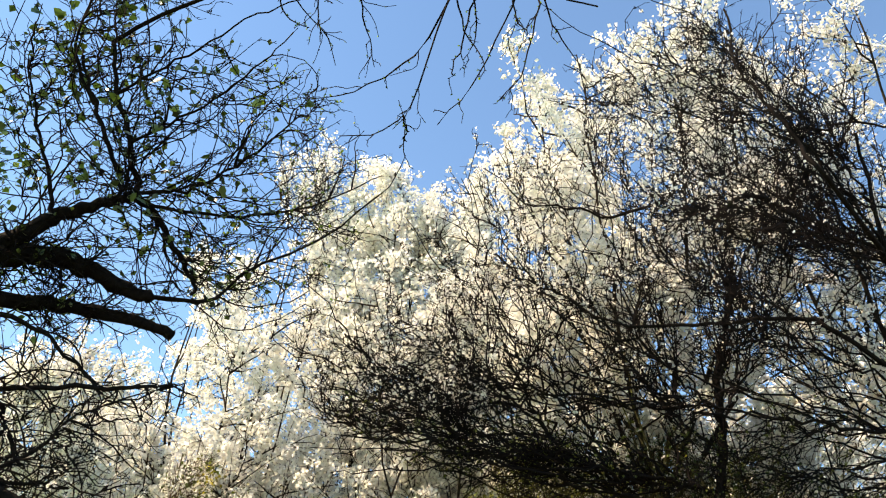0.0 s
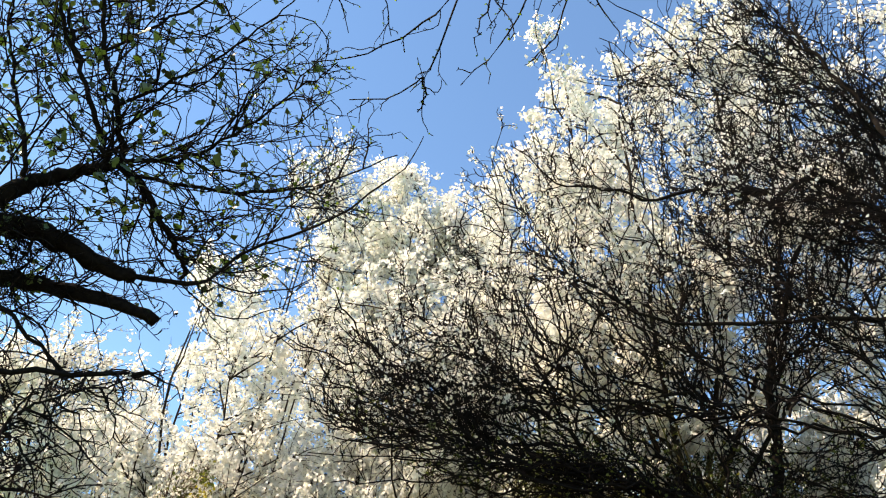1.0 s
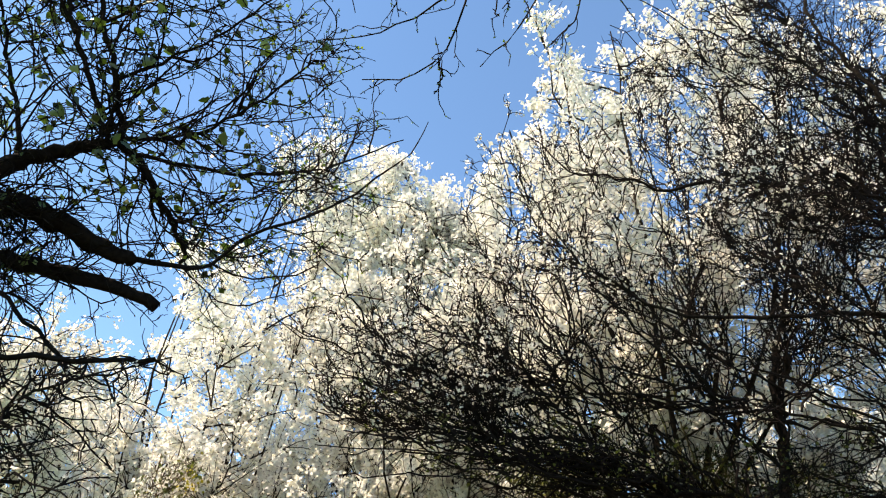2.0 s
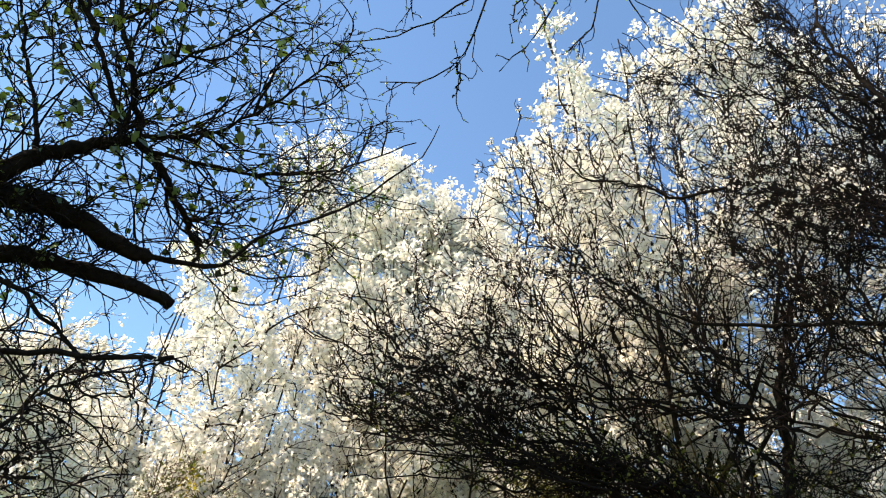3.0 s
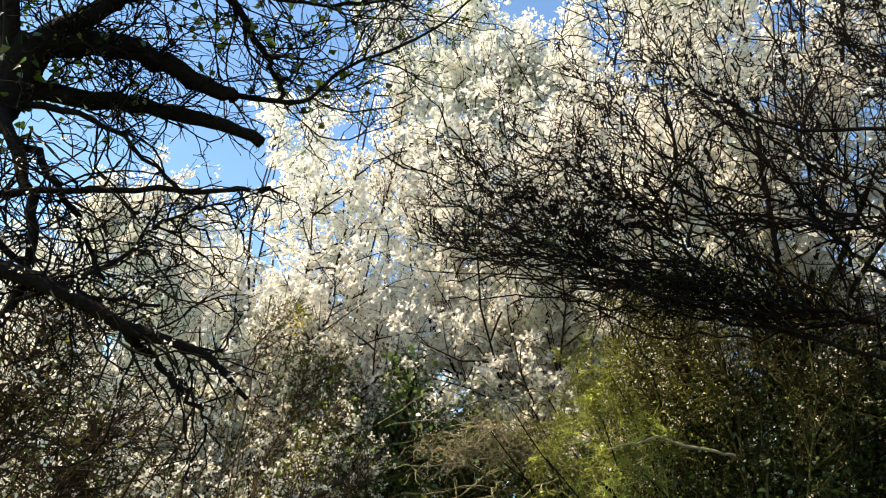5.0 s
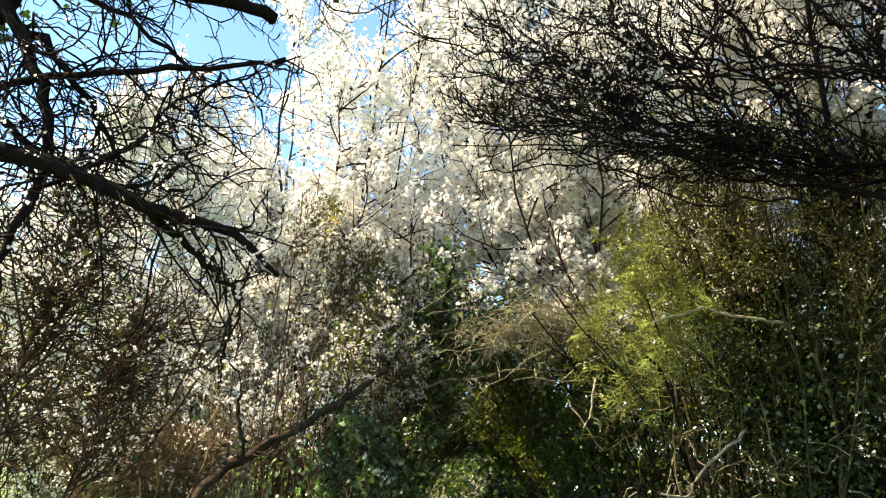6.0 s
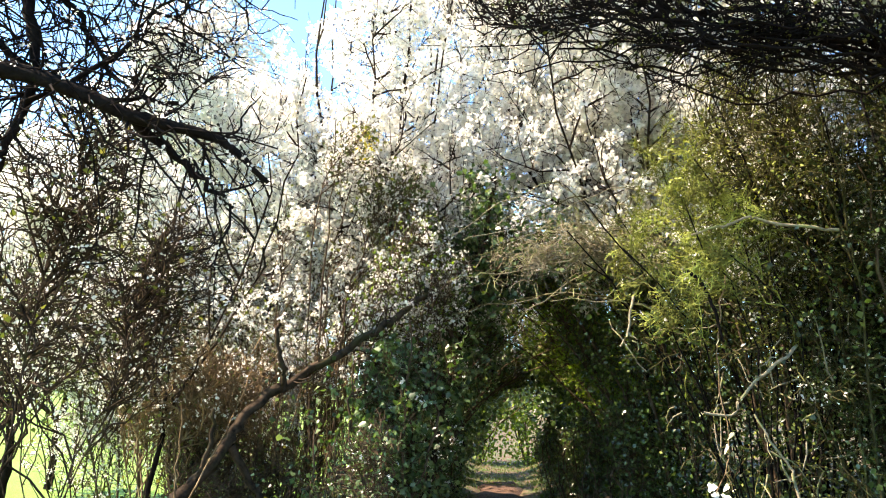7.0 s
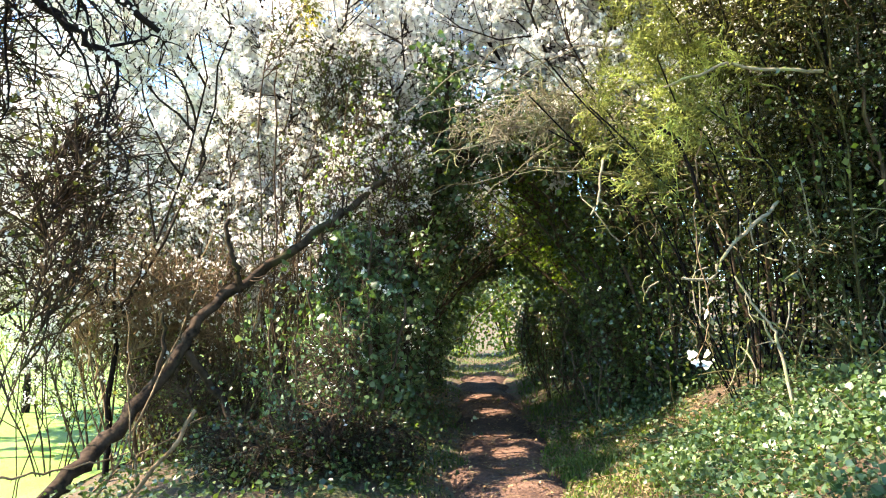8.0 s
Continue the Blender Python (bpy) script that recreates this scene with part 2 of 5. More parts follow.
def grow(B, n, length, rng, angle=45, up=0.1, wig=0.25, K=5, lo=0.15, hi=1.0, shrink=0.5, pull=(0, 0, 0)):
    """n shoots out of the polylines B, at an angle from them, each bending upward (or down) and wandering."""
    p, d, t = along(B, n, rng, lo, hi)
    side = unit(np.cross(d, rng.normal(size=(n, 3))))
    a = np.radians(angle * rng.uniform(0.6, 1.3, n))[:, None]
    d = unit(d * np.cos(a) + side * np.sin(a) + np.array([0, 0, up]) + np.array(pull))
    step = (length * rng.uniform(0.45, 1.15, n) * (1 - shrink * t))[:, None] / (K - 1)
    out = [p]
    for _ in range(K - 1):
        p = p + d * step
        d = unit(d + rng.normal(size=(n, 3)) * wig + np.array([0, 0, up * 0.5]))
        out.append(p)
    return np.stack(out, 1)


def inside(B, blobs, pad=1.0):
    """Those polylines whose ends lie in one of the ellipsoids (centre, radii)."""
    e = B[:, -1]
    ok = np.zeros(len(B), bool)
    for c, r in blobs:
        q = (e - np.array(c)) / (np.array(r) * pad)
        d = unit(q)
        rough = 1 + 0.16 * np.sin(5.1 * d[:, 0] + 3.7 * d[:, 2] + c[0] * 3) * np.sin(4.3 * d[:, 2] - 2.9 * d[:, 1] + c[1] * 2) + 0.10 * np.sin(11 * d[:, 0] + 9 * d[:, 1] + c[2]) * np.sin(10 * d[:, 2] + c[0])
        ok |= np.linalg.norm(q, axis=1) < rough
    return B[ok]


def clear_of_path(B, top=2.75, half=1.2, near=5.0):
    """Leaves out what would stand in the walker's way: the path keeps an arched tunnel, lower further on."""
    y = B[..., 1]
    far = np.clip((y - 11) / 8, 0, 1)
    h, w = top - 1.0 * far, np.interp(y, (8.5, 11, 14, 17, 20), (half, half - 0.3, half - 0.42, half - 0.6, half - 0.6))
    bad = ((B[..., 0] - path_x(y) - 0.15 * (y > 9.5)) / w) ** 2 + (np.maximum(B[..., 2], 0) / h) ** 2 < 1
    eye = (np.abs(B[..., 0]) < 1.1) & (y < near) & (B[..., 2] < 2.9)
    return B[~(bad | eye).any(axis=1)]


def petals(P, size, rng, n=4):
    """Tufts of small crumpled petals round the places P."""
    N = len(P)
    c = P[:, None, :] + rng.normal(size=(N, n, 3)) * size * 0.38
    a = unit(rng.normal(size=(N, n, 3)))
    b = unit(np.cross(a, rng.normal(size=(N, n, 3))))
    w = np.cross(a, b)
    s = (size * rng.uniform(0.35, 0.75, (N, n)))[..., None]
    V = np.stack([c - a * s * 0.6, c + b * s * 0.55 + w * s * 0.2, c + a * s * 0.6, c - b * s * 0.55 + w * s * 0.2], 2).reshape(-1, 3)
    return V, np.arange(N * n * 4).reshape(-1, 4)


def leaves(P, size, rng, droop=0.3, flat=None, wide=0.42):
    """Folded leaves with a pointed tip at the places P."""
    N = len(P)
    d = rng.normal(size=(N, 3))
    d[:, 2] -= droop
    d = unit(d)
    nrm = rng.normal(size=(N, 3))
    if flat is not None:
        nrm = nrm * 0.45 + np.array(flat)
        d = d - nrm * (d * nrm).sum(1, keepdims=True) / (nrm ** 2).sum(1, keepdims=True)
        d = unit(d)
    b = unit(np.cross(d, nrm))
    w = np.cross(b, d)
    s = (size * rng.uniform(0.55, 1.25, N))[:, None]
    V = np.stack([P, P + d * s * 0.38 + b * s * wide + w * s * 0.12, P + d * s, P + d * s * 0.38 - b * s * wide + w * s * 0.12], 1).reshape(-1, 3)
    q = np.arange(N * 4).reshape(-1, 4)
    return V, np.concatenate([q[:, [0, 1, 2]], q[:, [0, 2, 3]]])


def rods(name, B, r0, r1, mat, parent, sides=3, label="", kind="stuff"):
    if len(B):
        V, F = tubes(B, r0, r1, sides)
        return part(name, V, F, mat, parent, label, kind)


def single_rods(name, B, r0, r1, mat, parent, sides=4):
    """Each branch as a mesh of its own."""
    for L in B:
        V, F = tubes(L[None], r0, r1, sides)
        part(name, V, F, mat, parent)


MADE = []  # branches in the order of their making, to hang smaller pieces on


def limb(name, points, r0, r1, mat, parent, rng, n=14, sides=8, label="", jitter=0.012, knobs=0.07, cut=False):
    """One thick branch through a few places. Returns its line."""
    L = spline(points, n, rng, jitter)
    sides += sides % 2
    V, F = tubes(L[None], r0, r1, sides, knobs, rng, cap=cut)
    MADE.append(part(name, V, F, mat, parent, label))
    return L


def lines(Ls, K=10):
    """Lines of any length as one array with K points each."""
    return np.stack([np.stack([np.interp(np.linspace(0, 1, K), np.linspace(0, 1, len(L)), L[:, i]) for i in range(3)], 1) for L in Ls])


# ---- the ground: path, banks, field ----
def path_x(y):
    return 0.28 - 0.28 * np.clip((y - 10) / 5.5, 0, 1) ** 1.2 - 0.25 * np.clip((y - 16) / 8, 0, 1)


def height(x, y):
    """The lie of the land."""
    u = x - path_x(y)
    right = 0.72 * np.clip((u - 0.55) / 1.9, 0, 1) ** 1.2 + 0.25 * np.clip((u - 2.4) / 4, 0, 1)
    left = 0.22 * np.clip((-u - 0.5) / 0.8, 0, 1) - 0.65 * np.clip((-u - 2.2) / 3.0, 0, 1)
    far = 0.035 * np.clip(-x - 8, 0, 150) + 0.04 * np.clip(y - 22, 0, 200)
    bumps = 0.05 * np.sin(x * 2.1 + 1.3 * np.sin(y * 1.1)) * np.sin(y * 1.7 + 0.6) + 0.02 * np.sin(x * 7.3) * np.sin(y * 6.1 + x)
    return right + left + far + bumps * np.clip((np.abs(u) - 0.3) / 0.6, 0.15, 1) * np.clip(40 / (np.abs(x) + np.abs(y) + 1), 0, 1)


def sheet(name, xs, ys, mat, lift=0.0, fn=height):
    X, Y = np.meshgrid(xs, ys)
    V = np.stack([X, Y, fn(X, Y) + lift], -1).reshape(-1, 3)
    idx = np.arange(X.size).reshape(X.shape)
    F = np.stack([idx[:-1, :-1], idx[:-1, 1:], idx[1:, 1:], idx[1:, :-1]], -1).reshape(-1, 4)
    return new(name, mesh_of(name, V, F, mat))


def steps(*spans):
    return np.unique(np.concatenate([np.arange(a, b + s / 2, s) for a, b, s in spans]).round(4))


tagged(sheet("ground", steps((-600, -40, 40), (-40, -8, 2), (-8, 8, 0.2), (8, 40, 2), (40, 600, 40)),
             steps((-600, -40, 40), (-40, -4, 2), (-4, 26, 0.2), (26, 60, 2), (60, 600, 30)), M_GROUND,
             fn=lambda x, y: height(x, y) - 0.6 * np.clip((-x - 4.7) / 0.6, 0, 1) - 0.14 * np.clip((0.45 - np.abs(x - path_x(y))) / 0.15, 0, 1) * (y > -2.6) * (y < 20)),
       "brown leaf-littered woodland floor with patches of moss", "ground", kind="structure")
tagged(sheet("field", steps((-590, -40, 25), (-40, -8, 1.5), (-8, -4.4, 0.3)), steps((-300, -40, 20), (-40, 60, 1.5), (60, 590, 25)), M_FIELD, 0.02),
       "sunlit green grass field beyond the hedge", "field", kind="structure")


def path_height(x, y):
    u = x - 0.28
    return height(path_x(y) + u, y) + 0.03 - 0.09 * (np.abs(u) / 0.5) ** 4 + 0.016 * np.sin(y * 9 + 3 * np.sin(x * 5)) * np.cos(x * 6 + y * 2) + 0.045 * np.sin(y * 3.7 + np.sin(x * 4)) + 0.02 * np.sin(y * 6.3 + 1.5 * np.sin(x * 3 + y)) - 0.02 * np.exp(-(u / 0.16) ** 2)


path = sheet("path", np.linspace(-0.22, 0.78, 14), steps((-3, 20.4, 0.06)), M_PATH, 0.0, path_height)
for v in path.data.vertices:
    v.co.x += float(path_x(v.co.y)) - 0.28
tagged(path, "narrow trodden reddish-brown earth footpath between the banks", "path", kind="structure")


# ---- blossoming trees ----
def blossom_tree(seed, base, top, spread, blobs, label, limbs=10, n2=170, n3=1600, tufts=12000, size=0.068, lean=(0, 0, 0), group="blossoming trees", stout=1.0, spires=26, n4=1500):
    """A plum tree in full flower: forked trunk, rising limbs, fine twigs set with white tufts."""
    rng = np.random.default_rng(seed)
    x, y = base
    z = float(height(np.array(x), np.array(y))) - 0.1
    ob = thing("blossom_tree", (x, y, z), label, "tree", group)
    fork = np.array([x + lean[0] * 0.3, y + lean[1] * 0.3, z + top * 0.24])
    mat = M_PLUM
    limb("trunk", [(x, y, z), (x + 0.05, y, z + top * 0.12), fork], 0.085 * stout, 0.06 * stout, M_BARK, ob, rng, 10)
    Ls = []
    for i in range(limbs):
        a = 2 * np.pi * (i + rng.uniform(-0.3, 0.3)) / limbs
        r = spread * rng.uniform(0.35, 1.0)
        end = np.array([x + lean[0] + r * np.cos(a), y + lean[1] + r * np.sin(a), z + top * rng.uniform(0.72, 1.0) * (1 - 0.22 * r / spread)])
        mid = fork * 0.45 + end * 0.55 + np.array([0.25 * r * np.cos(a), 0.25 * r * np.sin(a), -0.05 * top])
        way = spline([fork, mid, end], 40)
        last = 14
        for k in range(14, 40):
            if any((((way[k] - np.array(c)) / np.array(q)) ** 2).sum() < 0.92 for c, q in blobs):
                last = k
        Ls.append(limb("limb", [fork, way[last // 2], way[last]], 0.036 * stout, 0.007, mat, ob, rng, 12, 6, jitter=0.03))
    L1 = lines(Ls, 12)
    L2 = inside(grow(L1, n2, min(top * 0.30, 2.6), rng, 58, 0.08, 0.2, 7, 0.12), blobs)
    wands = inside(grow(np.concatenate([L1[:, 5:], L2[:, :]]), spires, 1.7, rng, 22, 0.55, 0.08, 7, 0.4), blobs, 1.15)
    L2 = np.concatenate([L2, wands])
    L3 = inside(grow(np.concatenate([L2, L1[:, ::2][:, :6][:, [0, 1, 2, 3, 4, 5, 5]]]), n3, 0.9, rng, 58, 0.06, 0.22, 4, 0.1), blobs, 1.03)
    L4 = inside(grow(L3, n4, 0.38, rng, 45, 0.1, 0.2, 3, 0.1), blobs, 1.06)
    rods("branchwork", L2, 0.016, 0.005, mat, ob, 3)
    rods("twigwork", L3, 0.007, 0.0025, mat, ob, 3)
    rods("fine_twigwork", L4, 0.0035, 0.0015, mat, ob, 3)
    p3 = along(L3, tufts // 4, rng, 0.15)[0]
    p4 = along(L4, tufts // 3, rng, 0.1)[0]
    P = np.concatenate([p3, p4, along(wands, 18 * len(wands) + 1, rng, 0.3)[0]]) if len(wands) else np.concatenate([p3, p4])
    P = np.repeat(P, 4, axis=0)
    P = P + rng.normal(size=P.shape) * size * 0.42
    V, F = petals(P, size * 1.2, rng, 1)
    part("blossom", V, F, M_BLOSSOM, ob, "dense white five-petalled blossom", "stuff", False)
    return ob, L3, rng


def E(c, r):
    return (c, r)


blossom_tree(11, (-2.0, 12.8), 10.4, 2.4, [E((-1.1, 12.0, 6.6), (2.2, 2.2, 3.4)), E((-2.7, 12.2, 4.6), (2.2, 2.0, 2.7)), E((-1.5, 11.6, 3.7), (1.6, 1.2, 1.7))],
             "tall plum tree covered in dazzling white blossom", lean=(0.6, -0.6, 0), tufts=27000, size=0.075)
blossom_tree(12, (1.9, 12.0), 11.6, 2.2, [E((0.6, 11.0, 7.0), (1.6, 2.0, 3.6)), E((2.0, 11.2, 5.6), (2.0, 2.0, 3.6)), E((1.2, 10.8, 4.2), (1.4, 1.1, 1.3))],
             "tall plum tree in full white flower over the path", lean=(-0.9, -0.8, 0), tufts=27000, size=0.075, stout=0.6)
blossom_tree(13, (4.0, 8.8), 14.5, 2.7, [E((2.4, 7.9, 7.2), (1.4, 2.0, 3.5)), E((4.2, 8.0, 7.6), (2.4, 2.2, 5.4))],
             "big white-flowering plum tree with upright flowering wands", lean=(-0.8, -0.6, 0), tufts=27000, size=0.075)
blossom_tree(14, (-4.3, 13.0), 8.0, 2.6, [E((-4.7, 11.8, 4.1), (2.6, 2.2, 2.9)), E((-4.2, 12.4, 2.4), (2.0, 1.2, 1.5))],
             "broad plum bush white with blossom beside the field", tufts=20000, size=0.076)
blossom_tree(15, (-8.6, 14.5), 7.4, 2.6, [E((-8.4, 14.3, 4.0), (2.9, 2.2, 3.0))],
             "white-flowering plum bush in the hedge line", tufts=11000, size=0.12, n3=700, n4=600)
blossom_tree(16, (6.8, 7.4), 14.0, 2.6, [E((6.0, 7.0, 7.6), (2.6, 2.2, 5.2)), E((5.8, 6.9, 4.2), (2.4, 2.0, 2.0))],
             "tall white-flowering plum tree behind the bank", tufts=13000)
blossom_tree(17, (3.8, 13.5), 8.5, 2.6, [E((3.4, 13.2, 5.0), (2.6, 2.2, 3.0))],
             "plum tree with white blossom above the dark hedge", tufts=9500, size=0.115, n3=700, n4=600)
blossom_tree(18, (-0.9, 16.6), 8.0, 2.6, [E((-0.6, 16.2, 4.9), (3.0, 2.2, 2.6))],
             "plum tree white with blossom above the green tunnel", tufts=9500, size=0.13, n3=700, n4=600)
blossom_tree(19, (7.4, 11.0), 8.0, 2.6, [E((7.0, 10.8, 4.6), (3.0, 2.2, 3.6))],
             "white-flowering plum tree standing behind the bank shrubs", tufts=9500, size=0.13, n3=700, n4=600)
blossom_tree(20, (-1.5, 11.5), 6.4, 1.5, [E((-1.0, 11.1, 4.1), (1.6, 1.0, 1.7))],
             "young plum tree thick with white blossom in the hedge", tufts=8000, n2=110, n3=800, n4=800, spires=8, limbs=8)
blossom_tree(21, (2.7, 11.0), 6.6, 1.4, [E((1.1, 10.6, 4.45), (1.5, 0.9, 1.4))],
             "young plum tree with white blossom beside the tunnel mouth", tufts=10000, n2=110, n3=800, n4=800, spires=8, limbs=8, lean=(-1.4, -0.3, 0), stout=0.28)
blossom_tree(27, (2.3, 12.8), 12.5, 1.5, [E((1.2, 11.3, 8.6), (1.6, 1.2, 2.6)), E((0.35, 11.6, 9.3), (1.3, 1.2, 2.3))],
             "slender plum tree thick with white blossom over the path", tufts=15000, n2=170, n3=1300, n4=1300, spires=16, limbs=9, lean=(-1.3, -1.0, 0), size=0.08, stout=0.6)
blossom_tree(28, (-1.9, 12.9), 14.2, 0.8, [E((-1.05, 11.3, 10.6), (0.75, 0.9, 3.6))],
             "tall wispy plum tree with thin greyish-white blossom", tufts=2600, n2=90, n3=600, n4=600, spires=22, limbs=5, lean=(0.8, -1.4, 0), size=0.06, stout=0.6)
blossom_tree(29, (-3.6, 9.5), 6.6, 1.2, [E((-2.9, 8.75, 4.9), (1.25, 0.8, 1.25))],
             "bushy young plum tree white with blossom above the thicket", tufts=4800, n2=110, n3=650, n4=600, spires=10, limbs=7, lean=(0.6, -0.6, 0), size=0.06, stout=0.4)
for k, (bx, by, tp, cx, cy, cz, rx, rz, n) in enumerate([(3.2, 9.9, 6.2, 2.9, 9.5, 4.4, 1.6, 1.7, 6500), (5.0, 9.3, 6.6, 4.9, 9.0, 4.7, 1.6, 1.8, 6500), (-3.5, 12.0, 6.8, -3.2, 11.7, 4.6, 1.6, 2.1, 7500), (-7.5, 12.6, 6.4, -6.6, 12.0, 4.3, 1.9, 2.2, 7500), (7.4, 6.0, 7.0, 7.0, 5.9, 4.8, 1.7, 2.2, 6000)]):
    blossom_tree(22 + k, (bx, by), tp, 1.5, [E((cx, cy, cz), (rx, 1.0, rz))], "young plum tree with dense white blossom in the hedge row", tufts=n, n2=100, n3=700, n4=500, spires=8, limbs=7, group="young plum trees", stout=0.7)

for k, (bx, by, tp, cx, cy, cz, rx, rz) in enumerate([(-5.2, 16.2, 6.4, -5.2, 16.0, 3.6, 2.2, 2.6), (-2.6, 15.6, 7.0, -2.4, 15.4, 4.0, 2.0, 2.8), (-9.6, 17.5, 6.2, -9.4, 17.2, 3.6, 2.6, 2.6)]):
    blossom_tree(130 + k, (bx, by), tp, 1.8, [E((cx, cy, cz), (rx, 1.4, rz))], "plum tree white with blossom further along the hedge", tufts=6500, size=0.13, n2=80, n3=420, n4=250, spires=8, limbs=7, group="young plum trees")

# ---- the near thorn tree with its fan of dark twigs ----
def thorn_tree():
    rng = np.random.default_rng(31)
    base = (3.3, 6.5, 0.7)
    ob = thing("thorn_tree", base, "dark bare-twigged thorn tree arching over the path, small white flowers", "tree")
    t1 = limb("trunk", [base, (3.42, 6.55, 2.2), (3.52, 6.6, 3.81), (3.67, 6.65, 4.54), (3.73, 6.7, 5.2), (4.0, 6.75, 5.99), (4.38, 6.8, 6.85), (4.84, 6.85, 7.93)], 0.06, 0.02, M_BARK, ob, rng, 34, jitter=0.02)
    t2 = limb("trunk", [(5.9, 6.3, 0.8), (5.75, 6.1, 2.6), (5.4, 5.8, 4.4), (5.1, 5.5, 6.0), (5.0, 5.3, 7.6)], 0.06, 0.015, M_BARK, ob, rng, 26, jitter=0.02)
    # the few heavier boughs
    boughs = [([(5.4, 5.7, 4.8), (4.22, 5.4, 5.12), (4.0, 5.49, 5.3), (3.42, 5.57, 5.22), (2.94, 5.66, 5.18), (2.22, 5.74, 5.16), (1.9, 5.83, 5.41), (1.51, 5.91, 5.58), (1.19, 6.0, 5.96)], 0.024, 0.006),
              ([(5.1, 5.4, 6.1), (3.53, 5.06, 6.28), (3.14, 5.11, 6.12), (2.7, 5.17, 6.18), (2.22, 5.23, 5.97), (1.78, 5.29, 6.04), (1.38, 5.34, 6.08), (1.02, 5.4, 6.48)], 0.022, 0.005),
              ([(5.2, 5.4, 5.4), (3.74, 4.4, 5.99), (3.54, 4.4, 6.4), (3.34, 4.4, 6.86), (3.15, 4.4, 7.28), (3.17, 4.4, 8.06)], 0.024, 0.01),
              ([(3.5, 6.6, 3.7), (2.43, 6.6, 3.93), (1.72, 6.5, 4.49), (1.18, 6.4, 4.81), (0.96, 6.3, 4.98), (0.83, 6.2, 5.21)], 0.018, 0.004),
              ([(3.65, 6.7, 4.4), (3.12, 6.6, 4.74), (2.71, 6.5, 5.16), (2.35, 6.4, 5.61), (2.12, 6.3, 6.05)], 0.018, 0.005),
              ([(3.55, 6.6, 4.0), (2.9, 6.5, 4.02), (2.1, 6.5, 4.1), (1.3, 6.4, 4.12), (0.5, 6.3, 4.25)], 0.018, 0.004),
              ([(5.4, 5.8, 4.4), (4.0, 5.8, 4.45), (3.1, 6.0, 4.55), (2.2, 6.2, 4.6)], 0.018, 0.005),
              ([(5.1, 5.5, 6.2), (4.6, 5.2, 6.6), (4.0, 5.0, 7.2), (3.2, 4.9, 7.5), (2.5, 4.9, 7.9)], 0.016, 0.005),
              ([(5.1, 5.5, 6.8), (4.6, 5.3, 7.4), (4.0, 5.2, 8.0), (3.4, 5.1, 8.6)], 0.014, 0.005),
              ([(5.2, 5.6, 5.2), (4.6, 5.0, 5.6), (4.0, 4.8, 5.7), (3.2, 4.7, 5.8), (2.5, 4.8, 5.75)], 0.014, 0.005)]
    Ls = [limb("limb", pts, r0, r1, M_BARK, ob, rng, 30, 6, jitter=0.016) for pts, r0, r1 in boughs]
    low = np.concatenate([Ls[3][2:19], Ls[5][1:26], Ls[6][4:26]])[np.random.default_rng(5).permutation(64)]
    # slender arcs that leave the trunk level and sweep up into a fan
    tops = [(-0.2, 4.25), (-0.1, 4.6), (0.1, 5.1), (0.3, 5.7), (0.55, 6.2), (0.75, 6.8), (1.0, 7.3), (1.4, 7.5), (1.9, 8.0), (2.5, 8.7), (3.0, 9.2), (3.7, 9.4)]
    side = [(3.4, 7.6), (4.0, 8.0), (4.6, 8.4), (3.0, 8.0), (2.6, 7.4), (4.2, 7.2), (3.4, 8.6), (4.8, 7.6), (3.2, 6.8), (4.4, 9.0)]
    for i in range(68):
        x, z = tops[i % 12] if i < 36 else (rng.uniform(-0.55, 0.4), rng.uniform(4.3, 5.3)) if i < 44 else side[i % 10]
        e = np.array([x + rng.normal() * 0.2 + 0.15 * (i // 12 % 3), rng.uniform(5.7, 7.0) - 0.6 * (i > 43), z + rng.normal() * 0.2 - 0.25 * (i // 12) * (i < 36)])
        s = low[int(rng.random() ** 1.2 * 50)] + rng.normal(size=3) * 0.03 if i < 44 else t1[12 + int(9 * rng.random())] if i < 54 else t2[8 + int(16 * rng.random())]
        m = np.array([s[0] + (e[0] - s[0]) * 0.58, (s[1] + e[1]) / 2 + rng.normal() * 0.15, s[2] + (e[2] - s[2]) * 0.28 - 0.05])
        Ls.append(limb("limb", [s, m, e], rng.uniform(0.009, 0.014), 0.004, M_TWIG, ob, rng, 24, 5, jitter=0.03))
    for i in range(13):
        z = 4.5 + 3.6 * i / 12
        s = np.array([rng.uniform(4.6, 5.6), rng.uniform(4.9, 6.4), z + 0.3 * rng.normal()])
        e = np.array([rng.uniform(1.5, 3.1), rng.uniform(5.0, 6.2), s[2] + rng.uniform(0.5, 1.9)])
        Ls.append(limb("limb", [s, s * 0.5 + e * 0.5 + (0.0, -0.1, -0.25), e], rng.uniform(0.009, 0.013), 0.004, M_TWIG, ob, rng, 22, 5, jitter=0.03))
    blobs = [E((0.6, 6.4, 4.85), (1.35, 0.9, 0.75)), E((1.1, 6.4, 5.8), (1.1, 0.9, 1.4)), E((2.2, 6.3, 6.3), (1.5, 1.2, 2.0)), E((3.4, 6.1, 6.6), (1.7, 1.4, 2.9)), E((3.2, 5.0, 6.4), (1.8, 0.9, 1.8)), E((4.4, 5.5, 5.6), (1.4, 1.2, 2.0)), E((3.9, 5.4, 7.9), (1.6, 1.1, 1.9))]
    L1 = lines(Ls, 14)
    L1 = np.concatenate([L1, L1[:2], L1[7:10], L1[7:10], L1[7:10]])
